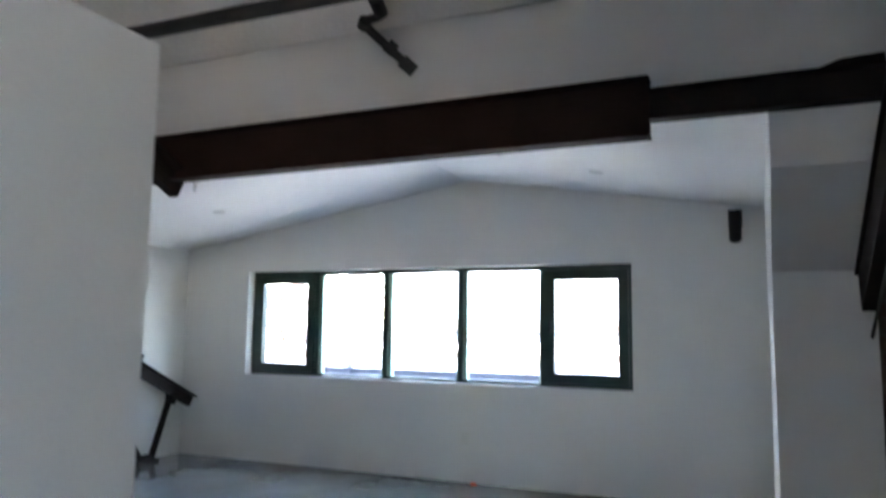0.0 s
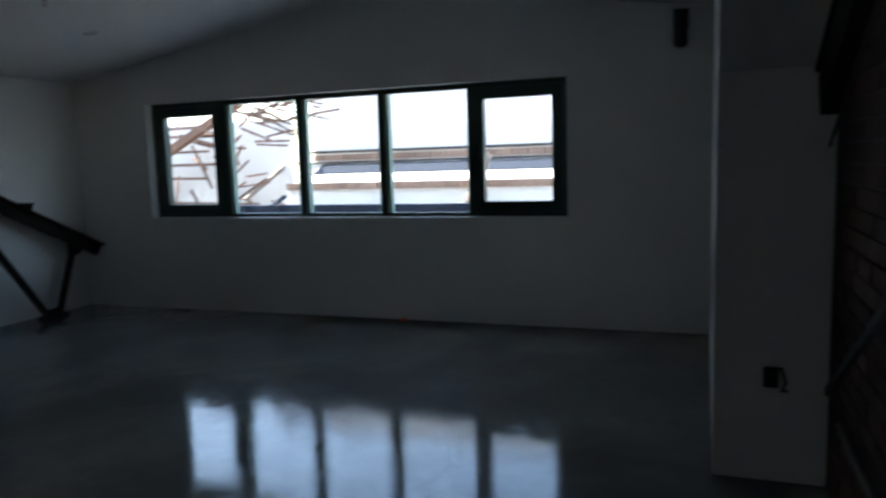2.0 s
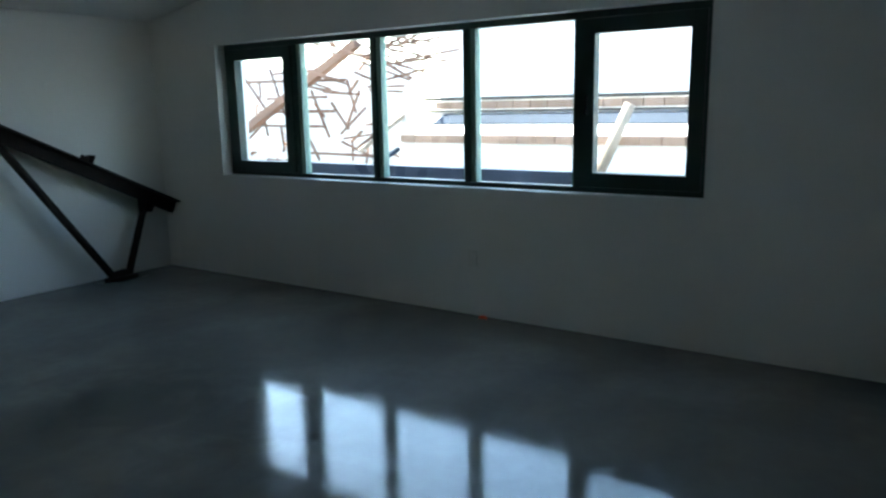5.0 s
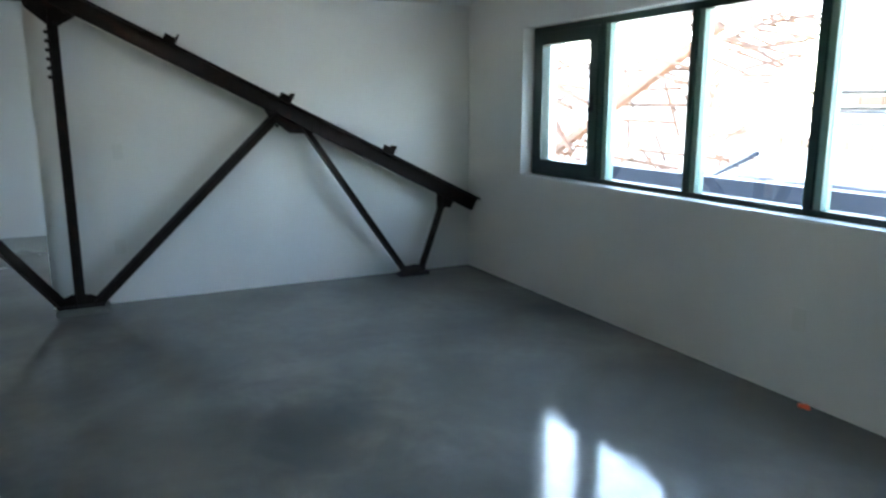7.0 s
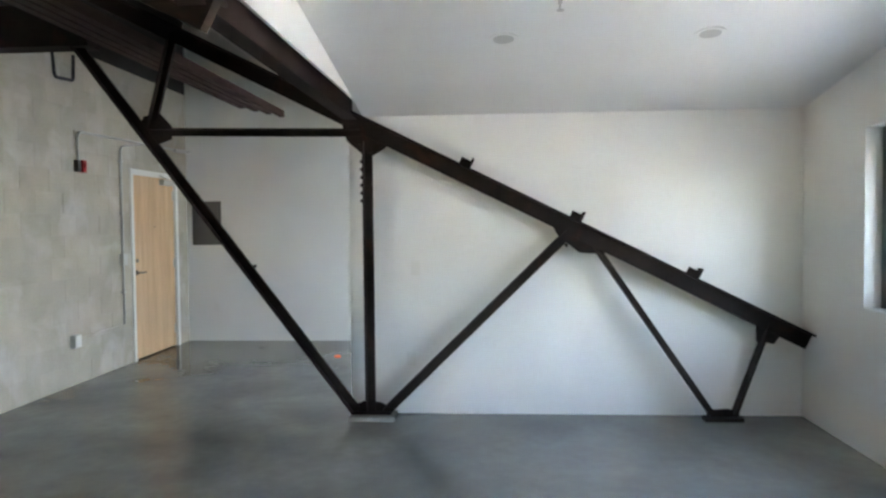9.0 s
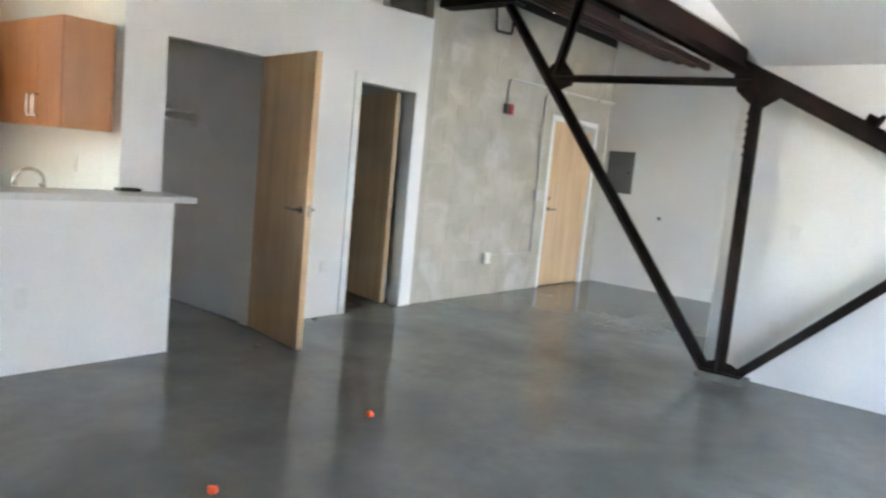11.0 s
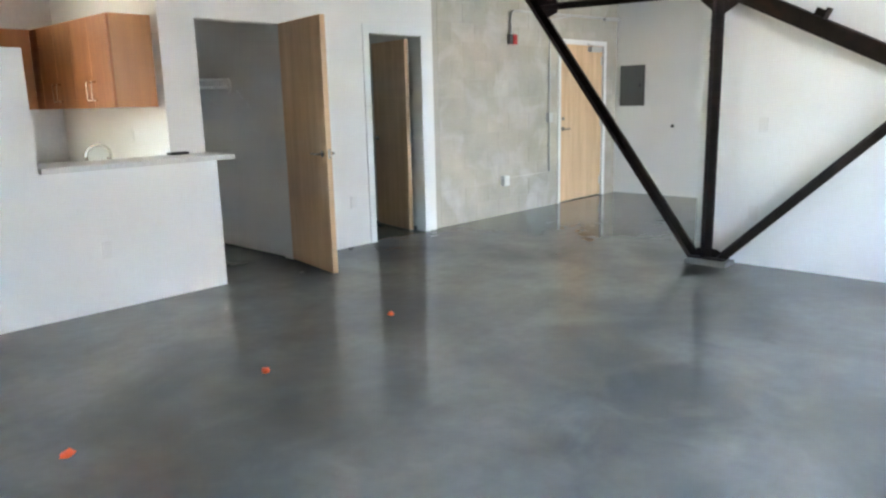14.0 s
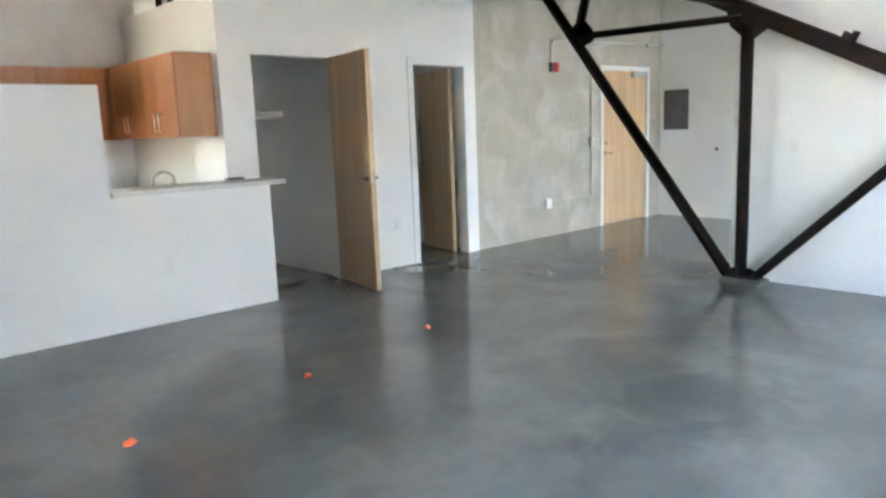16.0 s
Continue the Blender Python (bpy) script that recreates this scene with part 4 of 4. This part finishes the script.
def make_neighbour():
    t = thing("neighbour_building", (4, 12, BASE), "white stuccoed building with brick courses in sunlight", "building")
    part("wall", box(B(), (-3.6, 10.6, BASE), (16, 14, 4.2)), STUCCO, t)
    part("gutter", box(B(), (-3.8, 10.2, 1.715), (16, 10.59, 1.785)), BLACKSTEEL, t, "thin dark gutter")
    part("lower_wall", box(B(), (-3.4, 9.9, BASE), (16, 10.59, 1.50)), STUCCO, t)
    b = B()
    prism(b, [(10.1, 1.50), (8.7, 1.02), (8.7, 0.94), (10.1, 1.42)], "x", -3.0, 16)
    part("roof", b, STUCCO, t)
    b = B()
    prism(b, [(9.75, 1.41), (9.2, 1.225), (9.2, 1.205), (9.75, 1.39)], "x", -2.9, 16)
    part("roof_strip", b, BLUEROOF, t, "blue-grey roofing strip")
    b = B()
    prism(b, [(8.45, 0.32), (7.6, 0.18), (7.6, 0.16), (8.45, 0.30)], "x", -3.6, 16)
    part("roof_strip", b, BLUEROOF, t)
    part("front_wall", box(B(), (-3.3, 8.55, BASE), (16, 8.69, 0.86)), STUCCO, t)
    b = B()
    prism(b, [(8.5, 0.30), (6.6, 0.0), (6.6, -0.08), (8.5, 0.22)], "x", -4.0, 16)
    part("low_roof", b, STUCCO, t)
    part("porch_wall", box(B(), (-4.0, 6.7, BASE), (16, 6.85, -0.1)), STUCCO, t)
    part("gutter", box(B(), (-3.9, 9.70, 1.455), (16, 9.80, 1.50)), BLACKSTEEL, t)
    part("rake_board", bar(B(), (-3.9, 9.72, 1.48), (-4.5, 8.62, 0.62), 0.10, 0.09), PALETAN, t, "pale brown sloping rake board")
    part("rake_board", bar(B(), (-3.2, 8.4, 0.72), (-3.35, 6.8, 0.10), 0.08, 0.08), BLUEROOF, t)
    part("flue", tube(B(), [(1.32, 8.25, 0.24), (1.88, 8.3, 1.56)], 0.10, 14), PALETAN, t, "pale tan leaning flue pipe", smooth=True)
    me = mesh_of("brick", soften(box(B(), (-0.19, -0.05, -0.08), (0.19, 0.05, 0.08)), 0.006, 1), TANBRICK)
    for y, z, x0 in ((9.85, 1.60, -3.0), (8.50, 0.93, -3.0)):
        for i in range(44):
            o = new("brick", me)
            o.parent = t
            o.matrix_parent_inverse = Matrix.Translation((-4, -12, -BASE))
            o.location = (x0 + i * 0.40, y, z)
    t.matrix_basis = NEAR @ t.matrix_basis


make_neighbour()


def make_ruin():
    t = thing("timber_frame", (-6.5, 9, BASE), "weathered half-dismantled timber roof frame outside", "timber frame")
    rng = random.Random(5)
    for x in (-18.5, -15.4, -12.5, -9.6, -6.4, -4.3):
        part("timber_post", bar(B(), (x, 9.2, BASE), (x + 0.1, 9.2, 0.2), 0.16, 0.16, (0, 1, 0)), WORNWOOD, t)
    for z in (0.2, 1.5, 2.1, 3.2):
        for a, c in ((-21.5, -15.5), (-14.8, -9.5), (-8.9, -4.4)):
            part("timber_rail", bar(B(), (a + rng.random(), 9.05, z + 0.2 * rng.random()), (c - 1.5 * rng.random(), 9.05, z + 0.2 * rng.random()), 0.07, 0.07), WORNWOOD, t)
    part("timber_brace", bar(B(), (-10.2, 8.8, 0.2), (-4.6, 8.8, 3.0), 0.22, 0.18), WORNWOOD, t)
    for z in (0.55, 1.2, 1.85, 2.45, 2.95, 3.6):
        x = -20.0 + 2 * rng.random()
        while x < -5.5:
            n = 0.8 + 2.2 * rng.random()
            part("timber_rail", bar(B(), (x, 8.95, z), (x + n, 8.95, z + 0.2 * rng.random() - 0.05), 0.07, 0.06), WORNWOOD, t)
            x += n + 0.4 + 1.2 * rng.random()
    for i in range(26):
        x, z = -5.6 + 3.0 * rng.random(), 1.9 + 1.3 * rng.random()
        a, n = rng.uniform(-0.5, 0.4), 0.5 + rng.random()
        part("timber_brace", bar(B(), (x, 8.1, z), (x + n * math.cos(a), 8.3, z + n * math.sin(a)), 0.05, 0.05), WORNWOOD, t)
    for i in range(60):
        x, z = -20.0 + 10.5 * rng.random(), 0.0 + 4.2 * rng.random()
        a, n = rng.uniform(-0.9, 0.9), 0.7 + 1.4 * rng.random()
        part("timber_brace", bar(B(), (x, 8.5, z), (x + n * math.cos(a), 8.7, z + n * math.sin(a)), 0.10, 0.09), WORNWOOD, t)
    for i in range(190):
        x, z = -19.0 + 15.0 * rng.random(), -0.3 + 4.0 * rng.random()
        a = rng.uniform(-1.2, 1.2)
        n = 0.4 + 0.9 * rng.random()
        part("timber_brace", bar(B(), (x, 8.7 + rng.random(), z), (x + n * math.cos(a), 9.0, z + n * math.sin(a)), 0.05, 0.045), WORNWOOD, t)
    part("roof_board", box(B(), (-22, 9.6, BASE), (-3.7, 9.7, 2.6)), STUCCO, t)
    t.matrix_basis = NEAR @ t.matrix_basis


make_ruin()


# ---------- pieces: blocks and bricks ----------
def courses(parent_name, label, y, regions, bw, bh, joint, depth, mat, backing):
    """Running-bond pieces laid on a wall that faces +y, clipped to the regions (x0, x1, z0, z1)."""
    b = B()
    for x0, x1, z0, z1 in regions:
        box(b, (x0, y - 0.19, z0), (x1, y - depth, z1))
    wall = structure(parent_name, b, backing, label)
    made = {}
    for x0, x1, z0, z1 in regions:
        r = math.floor(z0 / bh)
        while r * bh < z1:
            c = math.floor((x0 - bw) / bw)
            while c * bw < x1 + bw:
                a0 = c * bw + (bw / 2 if r % 2 else 0)
                lo, hi = max(a0, x0) + joint / 2, min(a0 + bw, x1) - joint / 2
                p, q = max(r * bh, z0) + joint / 2, min(r * bh + bh, z1) - joint / 2
                if hi - lo > 0.02 and q - p > 0.02:
                    key = (round(hi - lo, 3), round(q - p, 3))
                    if key not in made:
                        made[key] = mesh_of("block", soften(box(B(), (-key[0] / 2, -depth, -key[1] / 2), (key[0] / 2, 0, key[1] / 2)), 0.0015, 1), mat)
                    o = new("block", made[key])
                    o.parent = wall
                    o.location = ((lo + hi) / 2, y + random.uniform(-0.0008, 0.0008), (p + q) / 2)
                c += 1
            r += 1
    return wall


F0, F1, FZ = E0 - 0.02, E1 + 0.02, EZ + 0.02
courses("wall_block", "bare grey-tan concrete block wall", YK, [(F1, 0.213, 0, 3.2), (XF + 0.001, F0, 0, 3.2), (F0, F1, FZ, 3.2)], 0.406, 0.203, 0.003, 0.004, BLOCK, MORTAR)
# wall above the blocks carries the cavity's darkness in its colour
structure("wall_block_upper", box(B(), (XF, YK - 0.19, 3.2), (0.3, YK, 4.6)), DECK, "upper wall coloured near-black as part of the dark roof cavity")
structure("wall_corridor", box(B(), (XF, YK - 0.8, 0), (0.19, YK - 0.7, 3.2)), WHITE, "plain wall behind the entry door")


def brick_face():
    wall = bpy.data.objects["wall_brick"]
    L, H, J = 0.215, 0.065, 0.011
    me = mesh_of("brick", soften(box(B(), (0, -L / 2, -H / 2), (0.02, L / 2, H / 2)), 0.004, 1), BRICK)
    rng = random.Random(9)
    n = 0
    rest = B()
    for r in range(36):
        for c in range(34):
            y = -2.70 - c * (L + J) - (0.5 * (L + J) if r % 2 else 0)
            z = 0.045 + r * (H + J)
            if c < 9 and r < 33:
                o = new("brick", me)
                o.parent = wall
                o.location = (XBR + rng.uniform(-0.004, 0.003), y, z)
                o.rotation_euler = (rng.uniform(-0.012, 0.012), 0, rng.uniform(-0.01, 0.01))
            else:
                dx = rng.uniform(-0.004, 0.003)
                if G0 - 0.1 < y < G1 + 0.1 and GZ0 - 0.04 < z < GZ1 + 0.04:
                    continue
                box(rest, (XBR + dx, y - L / 2, z - H / 2), (XBR + 0.02, y + L / 2, z + H / 2))
    o = part("brickwork", rest, BRICK, wall)
    tagged(o, kind="stuff")


brick_face()
